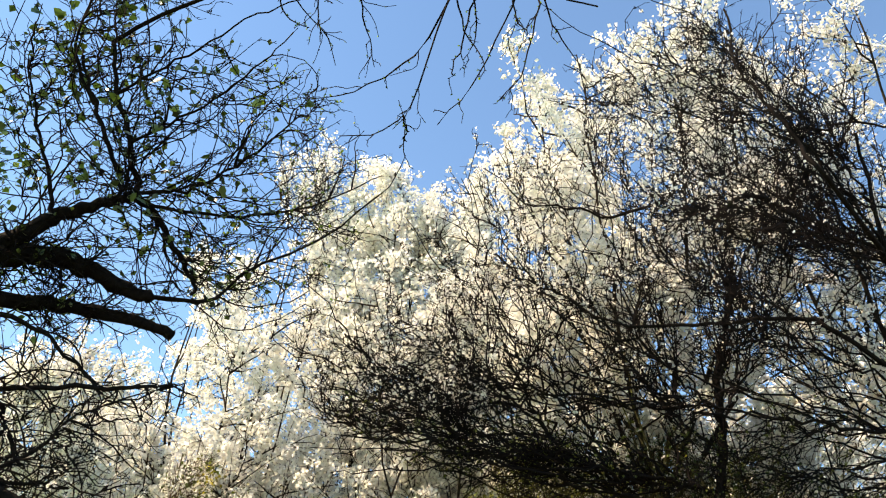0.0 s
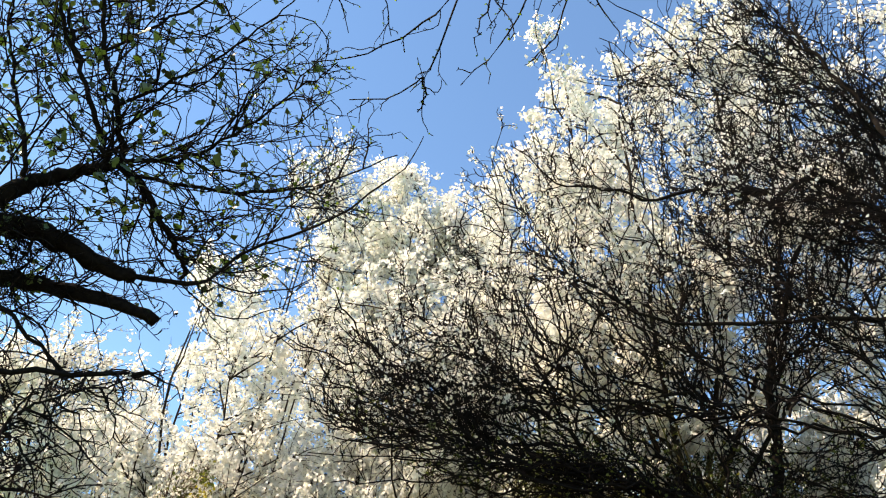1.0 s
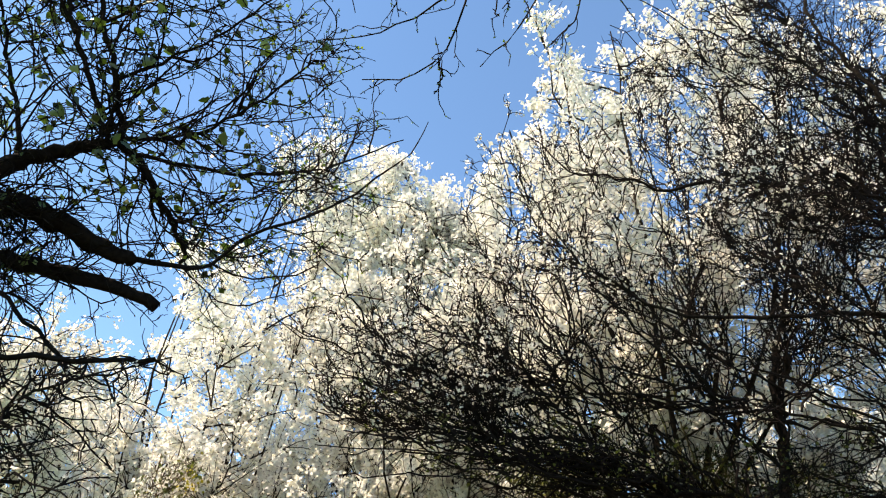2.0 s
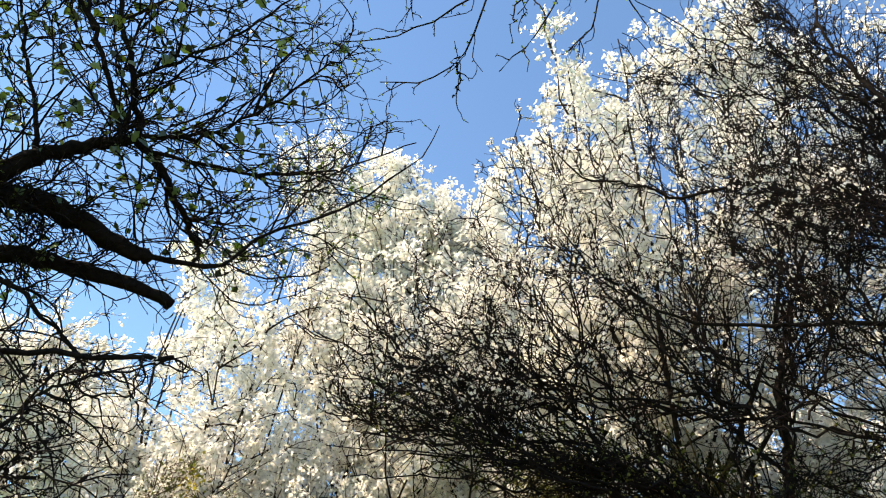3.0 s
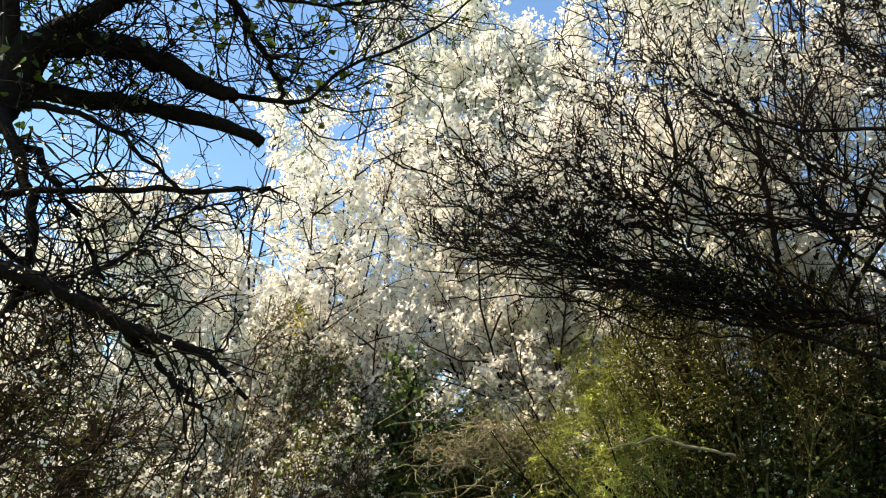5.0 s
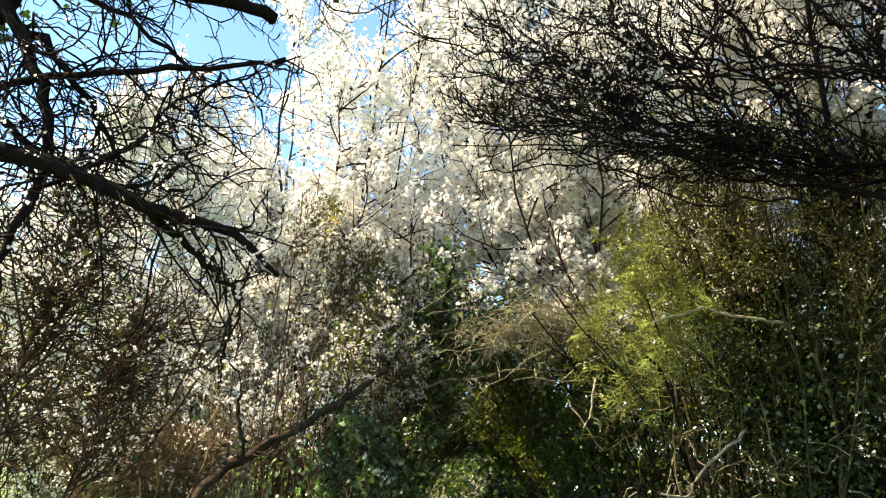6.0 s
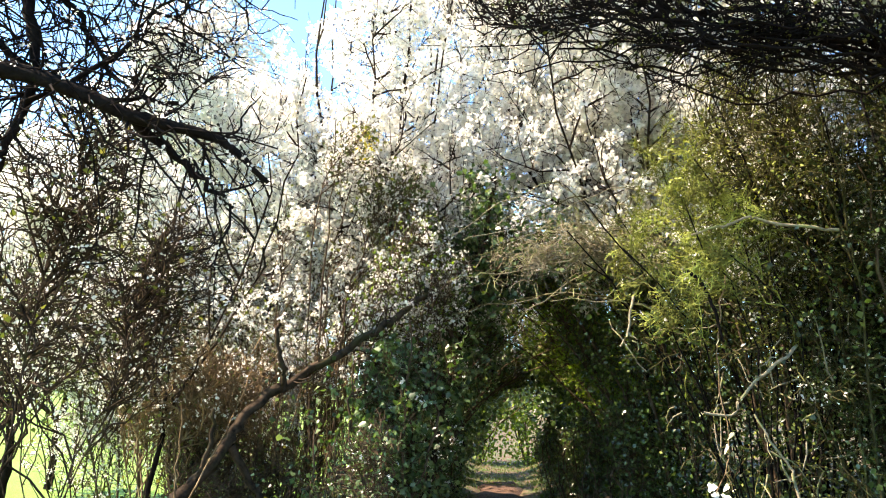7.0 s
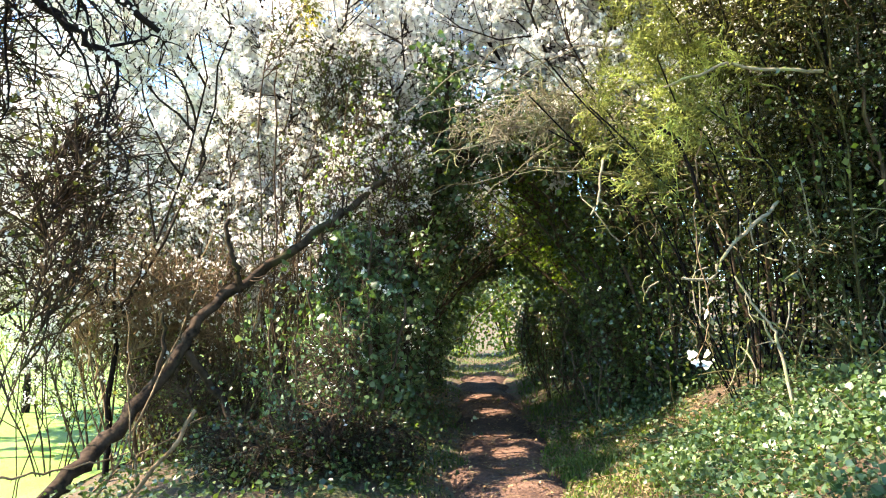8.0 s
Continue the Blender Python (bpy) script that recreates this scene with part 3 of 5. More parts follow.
    L2 = inside(clear_of_path(grow(L1, 1450, 1.15, rng, 38, 0.10, 0.28, 9, 0.12, pull=(-0.25, 0, 0)), 3.2), blobs)
    L3 = inside(clear_of_path(grow(L2, 6200, 0.46, rng, 52, 0.06, 0.36, 6, 0.06), 3.2), blobs, 1.04)
    kept = (L3[:, -1, 2] > 5.6) | (L3[:, -1, 0] < 1.2) | (rng.random(len(L3)) < np.where(L3[:, -1, 2] > 4.5, 0.38, 0.62))
    L3 = L3[kept]
    L4 = inside(grow(np.concatenate([L3, L2[:, ::2][:, [0, 1, 2, 3, 4, 4]]]), 11000, 0.075, rng, 66, 0.05, 0.3, 3, 0.05), blobs, 1.06)
    thick = 0.0072 - 0.002 * (L2[:, -1, 1] < 5.6)
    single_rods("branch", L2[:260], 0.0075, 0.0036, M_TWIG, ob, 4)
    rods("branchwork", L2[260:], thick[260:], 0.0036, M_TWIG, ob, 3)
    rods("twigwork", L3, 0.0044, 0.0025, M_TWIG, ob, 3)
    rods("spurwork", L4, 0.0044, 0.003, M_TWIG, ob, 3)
    # the matted underside of the crown
    under = [limb("limb", [(2.9 + 0.3 * rng.normal(), 6.6, 4.0), (1.9 + 0.3 * rng.normal(), 6.5 + 0.2 * rng.normal(), 4.1 + 0.1 * rng.normal()), (rng.uniform(-0.4, 1.2), rng.uniform(5.9, 7.0), rng.uniform(3.85, 4.5))], 0.012, 0.004, M_TWIG, ob, rng, 18, 5, jitter=0.03) for _ in range(13)]
    under += [limb("limb", [(5.4, 5.9, 4.2 + 0.2 * rng.normal()), (4.3, 6.1, 4.3 + 0.2 * rng.normal()), (rng.uniform(2.6, 3.6), rng.uniform(5.9, 6.6), 4.3 + 0.3 * rng.normal())], 0.012, 0.004, M_TWIG, ob, rng, 18, 5, jitter=0.03) for _ in range(6)]
    knot = [E((1.1, 6.5, 4.2), (1.5, 0.8, 0.5)), E((3.8, 6.2, 4.3), (1.6, 0.8, 0.75))]
    K2 = inside(grow(lines(under, 12), 260, 0.95, rng, 35, 0.03, 0.3, 8, 0.05, pull=(-0.25, 0, 0)), knot)
    K3 = inside(grow(K2, 850, 0.38, rng, 52, 0.02, 0.36, 5, 0.05), knot, 1.1)
    K4 = grow(K2, 620, 0.6, rng, 50, -0.14, 0.32, 6, 0.1)
    K4 = K4[(K4[:, -1, 2] < 4.2) & (K4[:, -1, 2] > 3.4)]
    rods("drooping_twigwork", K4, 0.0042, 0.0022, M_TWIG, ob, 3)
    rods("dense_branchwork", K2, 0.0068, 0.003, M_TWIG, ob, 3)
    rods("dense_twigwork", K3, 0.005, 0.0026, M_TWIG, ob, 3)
    V, F = leaves(along(K3, 1800, rng, 0.1)[0], 0.03, rng)
    part("small_foliage", V, F, M_MIXED, ob, "sparse tiny olive leaves", "stuff")
    P = along(L4, 12000, rng, 0.4)[0]
    P = P[(P[:, 2] > 4.7 + 0.5 * rng.normal(size=len(P))) & (P[:, 0] < 2.3 + 0.8 * rng.normal(size=len(P)))]
    V, F = petals(P, 0.048, rng, 3)
    part("blossom", V, F, M_BLOSSOM, ob, "scattered small white blossom", "stuff", False)


thorn_tree()

# ---- ivy leaf that is shared by all leaves set one by one ----
def ivy_leaf_mesh(name, mat, size=0.06):
    """A five-lobed leaf, folded a little along its rib."""
    rim = [(0, 0), (0.30, -0.12), (0.52, 0.12), (0.34, 0.36), (0.36, 0.62), (0.0, 1.05), (-0.36, 0.62), (-0.34, 0.36), (-0.52, 0.12), (-0.30, -0.12)]
    V = [(0, 0.35, -0.04)] + [(x, y, 0.10 * abs(x) - 0.05 * y * y) for x, y in rim]
    F = [(0, i + 1, (i + 1) % 10 + 1) for i in range(10)]
    return mesh_of(name, np.array(V) * size, F, mat)


IVY_MESH = ivy_leaf_mesh("leaf", M_IVY, 0.07)
IVY_BANK_MESH = ivy_leaf_mesh("leaf", M_IVY_BANK, 0.06)
PALE_MESH = ivy_leaf_mesh("leaf", M_PALE_LEAF, 0.085)


def set_leaves(mesh, P, parent, rng, tilt=70, scale=(0.7, 1.25)):
    """Leaves as objects of their own on one mesh."""
    o = origin_of(parent)
    for p in P:
        leaf = new("leaf", mesh)
        leaf.parent = parent
        s = rng.uniform(*scale)
        e = Euler((radians(rng.uniform(-tilt, tilt)), radians(rng.uniform(-tilt, tilt)), rng.uniform(0, 6.28)))
        leaf.matrix_local = Matrix.LocRotScale(Vector(p) - o, e, (s, s, s))


# ---- the old tree beside the path with sawn limbs ----
def sawn_tree():
    rng = np.random.default_rng(41)
    base = (-3.6, 5.4, -0.1)
    ob = thing("old_tree", base, "dark old tree with sawn-off limbs, ivy leaves and bare twigs", "tree")
    trunk = limb("trunk", [base, (-3.5, 5.38, 1.6), (-3.2, 5.32, 3.4), (-2.92, 5.3, 4.78)], 0.17, 0.13, M_BARK, ob, rng, 18, 10)
    bole = MADE[-1]
    head = (-2.92, 5.3, 4.75)
    Ls, stumps = [], []
    sawn = [([head, (-2.51, 5.38, 4.9), (-2.17, 5.45, 4.87), (-1.86, 5.53, 4.78), (-1.65, 5.6, 4.76)], 0.1, 0.045),
            ([(-2.95, 5.4, 4.5), (-2.42, 5.5, 4.55), (-2.1, 5.6, 4.58), (-1.76, 5.7, 4.58), (-1.47, 5.8, 4.57)], 0.07, 0.04)]
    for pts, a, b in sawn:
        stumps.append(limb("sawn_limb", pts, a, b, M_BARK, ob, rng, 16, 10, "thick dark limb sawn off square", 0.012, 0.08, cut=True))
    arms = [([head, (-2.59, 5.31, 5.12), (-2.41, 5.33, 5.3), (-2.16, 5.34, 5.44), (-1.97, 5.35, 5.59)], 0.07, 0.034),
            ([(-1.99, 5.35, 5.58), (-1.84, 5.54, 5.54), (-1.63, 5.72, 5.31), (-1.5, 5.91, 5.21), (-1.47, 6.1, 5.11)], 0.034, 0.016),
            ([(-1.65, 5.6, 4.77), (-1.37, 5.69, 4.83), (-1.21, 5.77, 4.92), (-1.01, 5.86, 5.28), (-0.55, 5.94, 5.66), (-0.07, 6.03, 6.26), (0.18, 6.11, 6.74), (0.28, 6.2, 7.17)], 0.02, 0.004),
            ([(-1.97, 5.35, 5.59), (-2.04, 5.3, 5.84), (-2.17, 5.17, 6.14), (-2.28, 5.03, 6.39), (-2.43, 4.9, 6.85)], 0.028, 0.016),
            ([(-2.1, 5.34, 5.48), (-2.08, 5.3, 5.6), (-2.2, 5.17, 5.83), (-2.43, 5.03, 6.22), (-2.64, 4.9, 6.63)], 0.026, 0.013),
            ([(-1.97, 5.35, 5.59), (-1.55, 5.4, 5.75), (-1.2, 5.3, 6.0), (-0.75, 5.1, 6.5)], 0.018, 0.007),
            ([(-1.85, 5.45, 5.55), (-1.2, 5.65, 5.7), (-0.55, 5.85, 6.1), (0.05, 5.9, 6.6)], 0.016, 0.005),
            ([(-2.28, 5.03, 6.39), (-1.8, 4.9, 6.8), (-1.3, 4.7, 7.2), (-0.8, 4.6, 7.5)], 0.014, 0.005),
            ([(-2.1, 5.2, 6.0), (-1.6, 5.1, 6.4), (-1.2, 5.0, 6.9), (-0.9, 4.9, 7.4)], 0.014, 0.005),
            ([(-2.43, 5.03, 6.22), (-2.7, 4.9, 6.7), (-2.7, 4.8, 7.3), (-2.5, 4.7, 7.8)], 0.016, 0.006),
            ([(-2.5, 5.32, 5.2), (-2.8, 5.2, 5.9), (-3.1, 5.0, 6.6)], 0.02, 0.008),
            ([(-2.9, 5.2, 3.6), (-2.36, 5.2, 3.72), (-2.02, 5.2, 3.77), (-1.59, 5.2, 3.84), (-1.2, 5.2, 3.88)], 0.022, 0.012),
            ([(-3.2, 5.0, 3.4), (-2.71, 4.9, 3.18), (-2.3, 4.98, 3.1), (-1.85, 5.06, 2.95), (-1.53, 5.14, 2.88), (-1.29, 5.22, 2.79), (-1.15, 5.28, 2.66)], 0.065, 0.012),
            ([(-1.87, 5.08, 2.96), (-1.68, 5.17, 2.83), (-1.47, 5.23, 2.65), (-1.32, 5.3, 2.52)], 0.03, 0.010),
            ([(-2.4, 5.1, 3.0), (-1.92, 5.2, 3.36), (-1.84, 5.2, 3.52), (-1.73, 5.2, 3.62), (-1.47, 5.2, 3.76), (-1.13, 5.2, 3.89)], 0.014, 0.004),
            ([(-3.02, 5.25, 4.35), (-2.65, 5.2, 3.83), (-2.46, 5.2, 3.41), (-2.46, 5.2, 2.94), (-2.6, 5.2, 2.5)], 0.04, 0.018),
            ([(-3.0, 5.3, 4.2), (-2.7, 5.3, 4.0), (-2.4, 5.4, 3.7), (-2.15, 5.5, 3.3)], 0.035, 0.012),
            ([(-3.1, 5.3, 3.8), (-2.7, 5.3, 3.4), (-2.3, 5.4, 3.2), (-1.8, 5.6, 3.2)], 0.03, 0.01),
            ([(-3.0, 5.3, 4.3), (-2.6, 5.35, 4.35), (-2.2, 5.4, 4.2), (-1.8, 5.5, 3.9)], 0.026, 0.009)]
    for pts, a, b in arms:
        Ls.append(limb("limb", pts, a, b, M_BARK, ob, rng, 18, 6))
    over = limb("limb", [(-2.43, 4.9, 6.85), (-1.6, 4.6, 7.4), (-0.6, 4.4, 7.65), (0.4, 4.4, 7.75), (1.2, 4.4, 7.85), (1.9, 4.5, 7.9)], 0.02, 0.008, M_BARK, ob, rng, 22, 6)
    # crown out of the camera's view, added to shade the limbs below
    crown = [limb("limb", [(-3.0, 5.3, 4.6), (-3.7, 5.0, 6.2), (-4.4, 4.8, 7.6)], 0.07, 0.02, M_BARK, ob, rng, 14, 6), limb("limb", [(-3.0, 5.3, 4.6), (-3.2, 4.3, 6.3), (-3.6, 3.6, 7.8)], 0.06, 0.02, M_BARK, ob, rng, 14, 6),
             limb("limb", [(-3.1, 5.3, 4.5), (-3.9, 6.1, 5.8), (-4.6, 6.7, 7.0)], 0.06, 0.02, M_BARK, ob, rng, 14, 6)]
    C2 = grow(lines(crown, 10), 150, 1.6, rng, 55, 0.05, 0.22, 6, 0.2)
    C2 = C2[(C2[:, -1, 0] < -3.2) & (C2[:, -1, 2] > 4.2)]
    C3 = grow(C2, 380, 0.6, rng, 55, 0.02, 0.28, 4, 0.1)
    rods("shade_crown_branchwork", C2, 0.011, 0.004, M_TWIG, ob, 3)
    rods("shade_crown_twigwork", C3, 0.006, 0.0025, M_TWIG, ob, 3)
    V, F = leaves(along(C3, 1600, rng, 0.0)[0] + rng.normal(size=(1600, 3)) * 0.05, 0.08, rng)
    part("shade_crown_ivy", V, F, M_IVY, ob, "unseen ivy added to the upper crown for shade", "stuff")
    L1 = lines(Ls, 10)
    upper = [E((-2.2, 5.2, 6.1), (1.7, 1.2, 1.9)), E((-0.9, 5.6, 5.9), (1.3, 1.0, 1.4)), E((-1.7, 5.6, 4.9), (1.2, 0.8, 0.6))]
    lower = [E((-2.2, 5.0, 2.8), (1.35, 0.9, 1.2))]
    L2 = inside(clear_of_path(grow(np.concatenate([L1[:11], L1[:11], lines(stumps, 10)]), 310, 1.6, rng, 55, 0.06, 0.26, 10, 0.05, pull=(0.15, 0, 0)), 2.9), upper)
    L3 = inside(grow(L2, 1250, 0.6, rng, 58, 0.02, 0.36, 7, 0.08), upper, 1.08)
    S3 = inside(grow(L3, 3200, 0.06, rng, 66, 0.02, 0.3, 3, 0.05), upper, 1.1)
    D2 = inside(clear_of_path(grow(L1[11:], 180, 1.2, rng, 55, -0.03, 0.3, 10, 0.05), 2.4, near=4.2), lower)
    D3 = inside(grow(D2, 520, 0.45, rng, 55, 0.0, 0.34, 6, 0.1), lower, 1.08)
    middle = [E((-2.3, 5.3, 3.75), (1.15, 0.8, 0.75))]
    M2 = inside(clear_of_path(grow(np.concatenate([L1[11:12], L1[14:]]), 130, 1.0, rng, 60, 0.0, 0.28, 7, 0.05), 2.6, near=4.2), middle)
    M3 = inside(grow(M2, 240, 0.4, rng, 58, 0.0, 0.34, 5, 0.05), middle, 1.08)
    rods("fork_branchwork", M2, 0.0075, 0.0032, M_TWIG, ob, 3)
    rods("fork_twigwork", M3, 0.0045, 0.0023, M_TWIG, ob, 3)
    nest = [E((-2.45, 5.3, 4.75), (0.8, 0.7, 0.6))]
    N2 = inside(grow(np.concatenate([lines(stumps, 10)[:, :6], L1[:1, :6]]), 140, 0.8, rng, 60, 0.0, 0.3, 7, 0.0), nest)
    N3 = inside(grow(N2, 480, 0.35, rng, 58, 0.0, 0.34, 5, 0.05), nest, 1.1)
    rods("nest_branchwork", N2, 0.008, 0.0035, M_TWIG, ob, 3)
    rods("nest_twigwork", N3, 0.0048, 0.0024, M_TWIG, ob, 3)
    # twigs that hang from the branch overhead
    drops = [[(0.5, 4.4, 7.75), (0.4, 4.4, 7.37), (0.29, 4.48, 6.62), (0.16, 4.6, 6.19), (-0.05, 4.72, 6.05), (-0.34, 4.8, 6.04)],
             [(0.5, 4.4, 7.75), (0.22, 4.5, 6.87), (-0.01, 4.63, 6.7), (-0.33, 4.77, 6.54), (-0.68, 4.9, 6.51)],
             [(1.1, 4.4, 7.85), (1.05, 4.4, 7.65), (0.85, 4.4, 6.91), (0.67, 4.4, 6.4), (0.44, 4.4, 6.01)],
             [(1.3, 4.4, 7.85), (1.24, 4.4, 7.47), (1.12, 4.4, 6.71), (0.93, 4.4, 6.34)],
             [(0.16, 4.6, 6.2), (0.2, 4.62, 6.05), (0.17, 4.65, 5.88)],
             [(0.7, 4.4, 7.78), (0.62, 4.45, 7.2), (0.55, 4.45, 6.75), (0.5, 4.45, 6.55)]]
    O2 = np.concatenate([np.stack([spline(d, 12, rng, 0.012) for d in drops]), grow(over[None], 14, 1.5, rng, 60, -0.4, 0.24, 12, 0.2, 0.85, pull=(-0.1, 0.5, 0))])
    O3 = np.concatenate([grow(O2, 70, 0.5, rng, 45, -0.1, 0.3, 7, 0.15), grow(O2, 260, 0.05, rng, 65, 0, 0.2, 7, 0.1)])
    O4 = grow(O3[:70], 160, 0.04, rng, 65, 0, 0.2, 3, 0.1)
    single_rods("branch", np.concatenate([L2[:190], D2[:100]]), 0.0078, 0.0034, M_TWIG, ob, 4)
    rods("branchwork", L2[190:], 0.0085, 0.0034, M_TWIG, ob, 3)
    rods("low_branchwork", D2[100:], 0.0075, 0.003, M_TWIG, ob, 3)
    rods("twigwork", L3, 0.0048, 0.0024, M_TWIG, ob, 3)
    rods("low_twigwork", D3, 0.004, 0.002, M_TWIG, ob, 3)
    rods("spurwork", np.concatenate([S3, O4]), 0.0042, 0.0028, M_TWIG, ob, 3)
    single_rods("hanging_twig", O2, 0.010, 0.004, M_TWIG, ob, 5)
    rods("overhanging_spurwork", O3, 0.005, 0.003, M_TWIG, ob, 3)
    P = along(L3, 1500, rng, 0.1)[0]
    P = P[(P[:, 2] > 5.2) & (P[:, 0] < -1.2 + 0.3 * rng.normal(size=len(P)))][:240]
    P = np.concatenate([P, along(trunk[None], 60, rng, 0.6, 1.0)[0] + rng.normal(size=(60, 3)) * 0.12])
    V, F = leaves(np.concatenate([along(lines(stumps, 10), 200, rng, 0.0, 0.4)[0], along(trunk[None], 500, rng, 0.5, 1.0)[0]]) + rng.normal(size=(700, 3)) * 0.1, 0.06, rng)
    part("ivy", V, F, M_IVY, ob, "ivy clinging round the fork", "stuff")
    set_leaves(IVY_MESH, P[:-60], ob, rng, scale=(0.8, 1.35))
    set_leaves(IVY_MESH, P[-60:], bole, rng)
    P = along(L3, 2300, rng, 0.1)[0]
    P = P[(P[:, 0] < -1.0 + 0.35 * rng.normal(size=len(P))) & (P[:, 2] > 5.1 + 0.3 * rng.normal(size=len(P)))]
    V, F = leaves(P[::2], 0.062, rng)
    part("small_foliage", V, F, M_SHADE_LEAF, ob, "small dark and fresh green leaves", "stuff")
    V, F = leaves(along(O3, 300, rng, 0.7)[0], 0.022, rng)
    part("bud_growth", V, F, M_SPRING, ob, "tiny opening buds", "stuff")
    P = along(L3, 2400, rng, 0.5)[0]
    V, F = leaves(P[P[:, 0] > -1.3], 0.028, rng)
    part("bud_scatter", V, F, M_SPRING, ob, "opening leaf buds", "stuff")
    V, F = petals(along(D3, 500, rng, 0.4)[0], 0.03, rng, 3)
    part("blossom", V, F, M_BLOSSOM, ob, "a few small white flowers", "stuff", False)


sawn_tree()


# ---- shrubs of the hedges ----
def shrub(seed, name, base, top, spread, blobs, label, category, twig_mat, leaf_mat=None, n2=120, n3=700, n_leaf=0, leaf=0.05, flowers=0, stems=7, lean=(0, 0), droop=0.0, group="", thick=0.022, clear=True, fsize=0.05, stem_mat=None, twig=0.55, wig=0.24, fine=1.0, skirt=0.5):
    """A many-stemmed shrub, kept to its hedge's shape, with leaves or flowers on its twigs."""
    rng = np.random.default_rng(seed)
    x, y = base
    z = float(height(np.array(x), np.array(y))) - 0.05
    ob = thing(name, (x, y, z), label, category, group)
    Ls = []
    for i in range(stems):
        a = 2 * np.pi * (i + rng.uniform(-0.3, 0.3)) / stems
        r = spread * rng.uniform(0.3, 1.0)
        s = np.array([x + 0.15 * np.cos(a), y + 0.15 * np.sin(a), z])
        e = np.array([x + lean[0] + r * np.cos(a), y + lean[1] + r * np.sin(a), z + top * rng.uniform(0.65, 1.0)])
        m = s * 0.5 + e * 0.5 + np.array([0.3 * r * np.cos(a) - 0.2 * lean[0], 0.3 * r * np.sin(a), 0.12 * top])
        Ls.append(limb("stem", [s, m, e], thick * rng.uniform(0.7, 1.3), 0.006, stem_mat or twig_mat, ob, rng, 10, 5, jitter=0.025))
    L1 = lines(Ls, 10)
    cl = clear_of_path if clear else (lambda B, *a: B)
    L2 = inside(cl(grow(L1, n2, top * 0.4, rng, 45, 0.12 - droop, wig, 6, 0.15)), blobs)
    L3 = inside(cl(grow(L2, n3, twig, rng, 52, 0.06 - droop, wig + 0.04, 4, 0.05)), blobs, 1.05)
    rods("branchwork", L2, 0.008 * fine, 0.003 * fine, twig_mat, ob, 3)
    rods("twigwork", L3, 0.0045 * fine, 0.002 * fine, twig_mat, ob, 3)
    if n_leaf:
        P = np.concatenate([along(L3, int(n_leaf * 0.8), rng, 0.1)[0] + rng.normal(size=(int(n_leaf * 0.8), 3)) * 0.03,
                            along(L1, int(n_leaf * skirt), rng, 0.0, 0.75)[0] + rng.normal(size=(int(n_leaf * skirt), 3)) * (0.32, 0.32, 0.16)])
        if clear:
            P = clear_of_path(P[:, None])[:, 0]
        V, F = leaves(P, leaf, rng)
        part("foliage", V, F, leaf_mat, ob, "", "stuff")
    if flowers:
        V, F = petals(along(L3, flowers, rng, 0.2)[0], fsize, rng)
        part("blossom", V, F, M_BLOSSOM, ob, "white blossom along the twigs", "stuff", False)
    return ob, L2, L3, rng


shrub(51, "hedge_shrub", (-3.5, 6.9), 3.8, 1.3, [E((-2.9, 7.0, 2.85), (1.4, 1.6, 1.25))], "brown twiggy hedge shrub with young leaves by the field", "shrub", M_TRUNK, M_MIXED, 240, 2300, 1100, 0.045, 750, 5, (0.3, 0), group="hedge shrubs", thick=0.006, skirt=0.02, wig=0.36, fsize=0.04, fine=1.3)
shrub(150, "hedge_shrub", (-3.9, 8.4), 3.4, 1.0, [E((-3.6, 8.2, 2.35), (1.15, 0.6, 0.95))], "brown twiggy hedge shrub speckled with pinkish-white flowers", "shrub", M_TRUNK, M_MIXED, 200, 1300, 2200, 0.04, 800, 4, (0.2, -0.1), group="hedge shrubs", thick=0.005, skirt=0.02, wig=0.36, fsize=0.045)
shrub(152, "hedge_shrub", (-3.6, 9.9), 3.0, 1.0, [E((-3.15, 9.6, 1.8), (1.1, 0.6, 0.75)), E((-3.8, 9.3, 2.0), (0.7, 0.5, 0.55))], "tangled brown thicket of bare branching twigs, few flowers", "shrub", M_STEM, M_MIXED, 330, 1700, 700, 0.04, 350, 7, (0.3, -0.2), group="hedge shrubs", thick=0.011, skirt=0.05, wig=0.36, fsize=0.05, fine=1.3)
shrub(52, "hedge_shrub", (-4.7, 11.4), 4.2, 1.5, [E((-4.4, 11.1, 2.6), (1.7, 0.9, 1.7))], "dense twiggy hedge shrub half covered with white blossom", "shrub", M_TWIG_BROWN, M_MIXED, 260, 1800, 2600, 0.045, 1500, group="hedge shrubs", skirt=0.03, thick=0.014, fsize=0.055)
shrub(53, "hedge_shrub", (-2.6, 11.1), 4.1, 1.2, [E((-2.35, 10.95, 2.65), (1.5, 1.0, 1.6))], "twiggy hedge shrub with white blossom and young leaves", "shrub", M_TWIG_BROWN, M_MIXED, 240, 1600, 2600, 0.045, 3200, group="hedge shrubs", skirt=0.2, fsize=0.058)
shrub(153, "hedge_shrub", (-1.4, 10.2), 3.9, 0.7, [E((-0.95, 9.85, 3.0), (0.7, 0.5, 0.85)), E((-1.4, 9.9, 2.4), (0.6, 0.5, 0.6))], "airy hedge shrub with young green leaves and white flowers", "shrub", M_TWIG_BROWN, M_SPRING, 260, 1300, 1900, 0.045, 1100, 8, (0.3, -0.3), group="hedge shrubs", skirt=0.05, thick=0.01, fsize=0.052, wig=0.34)
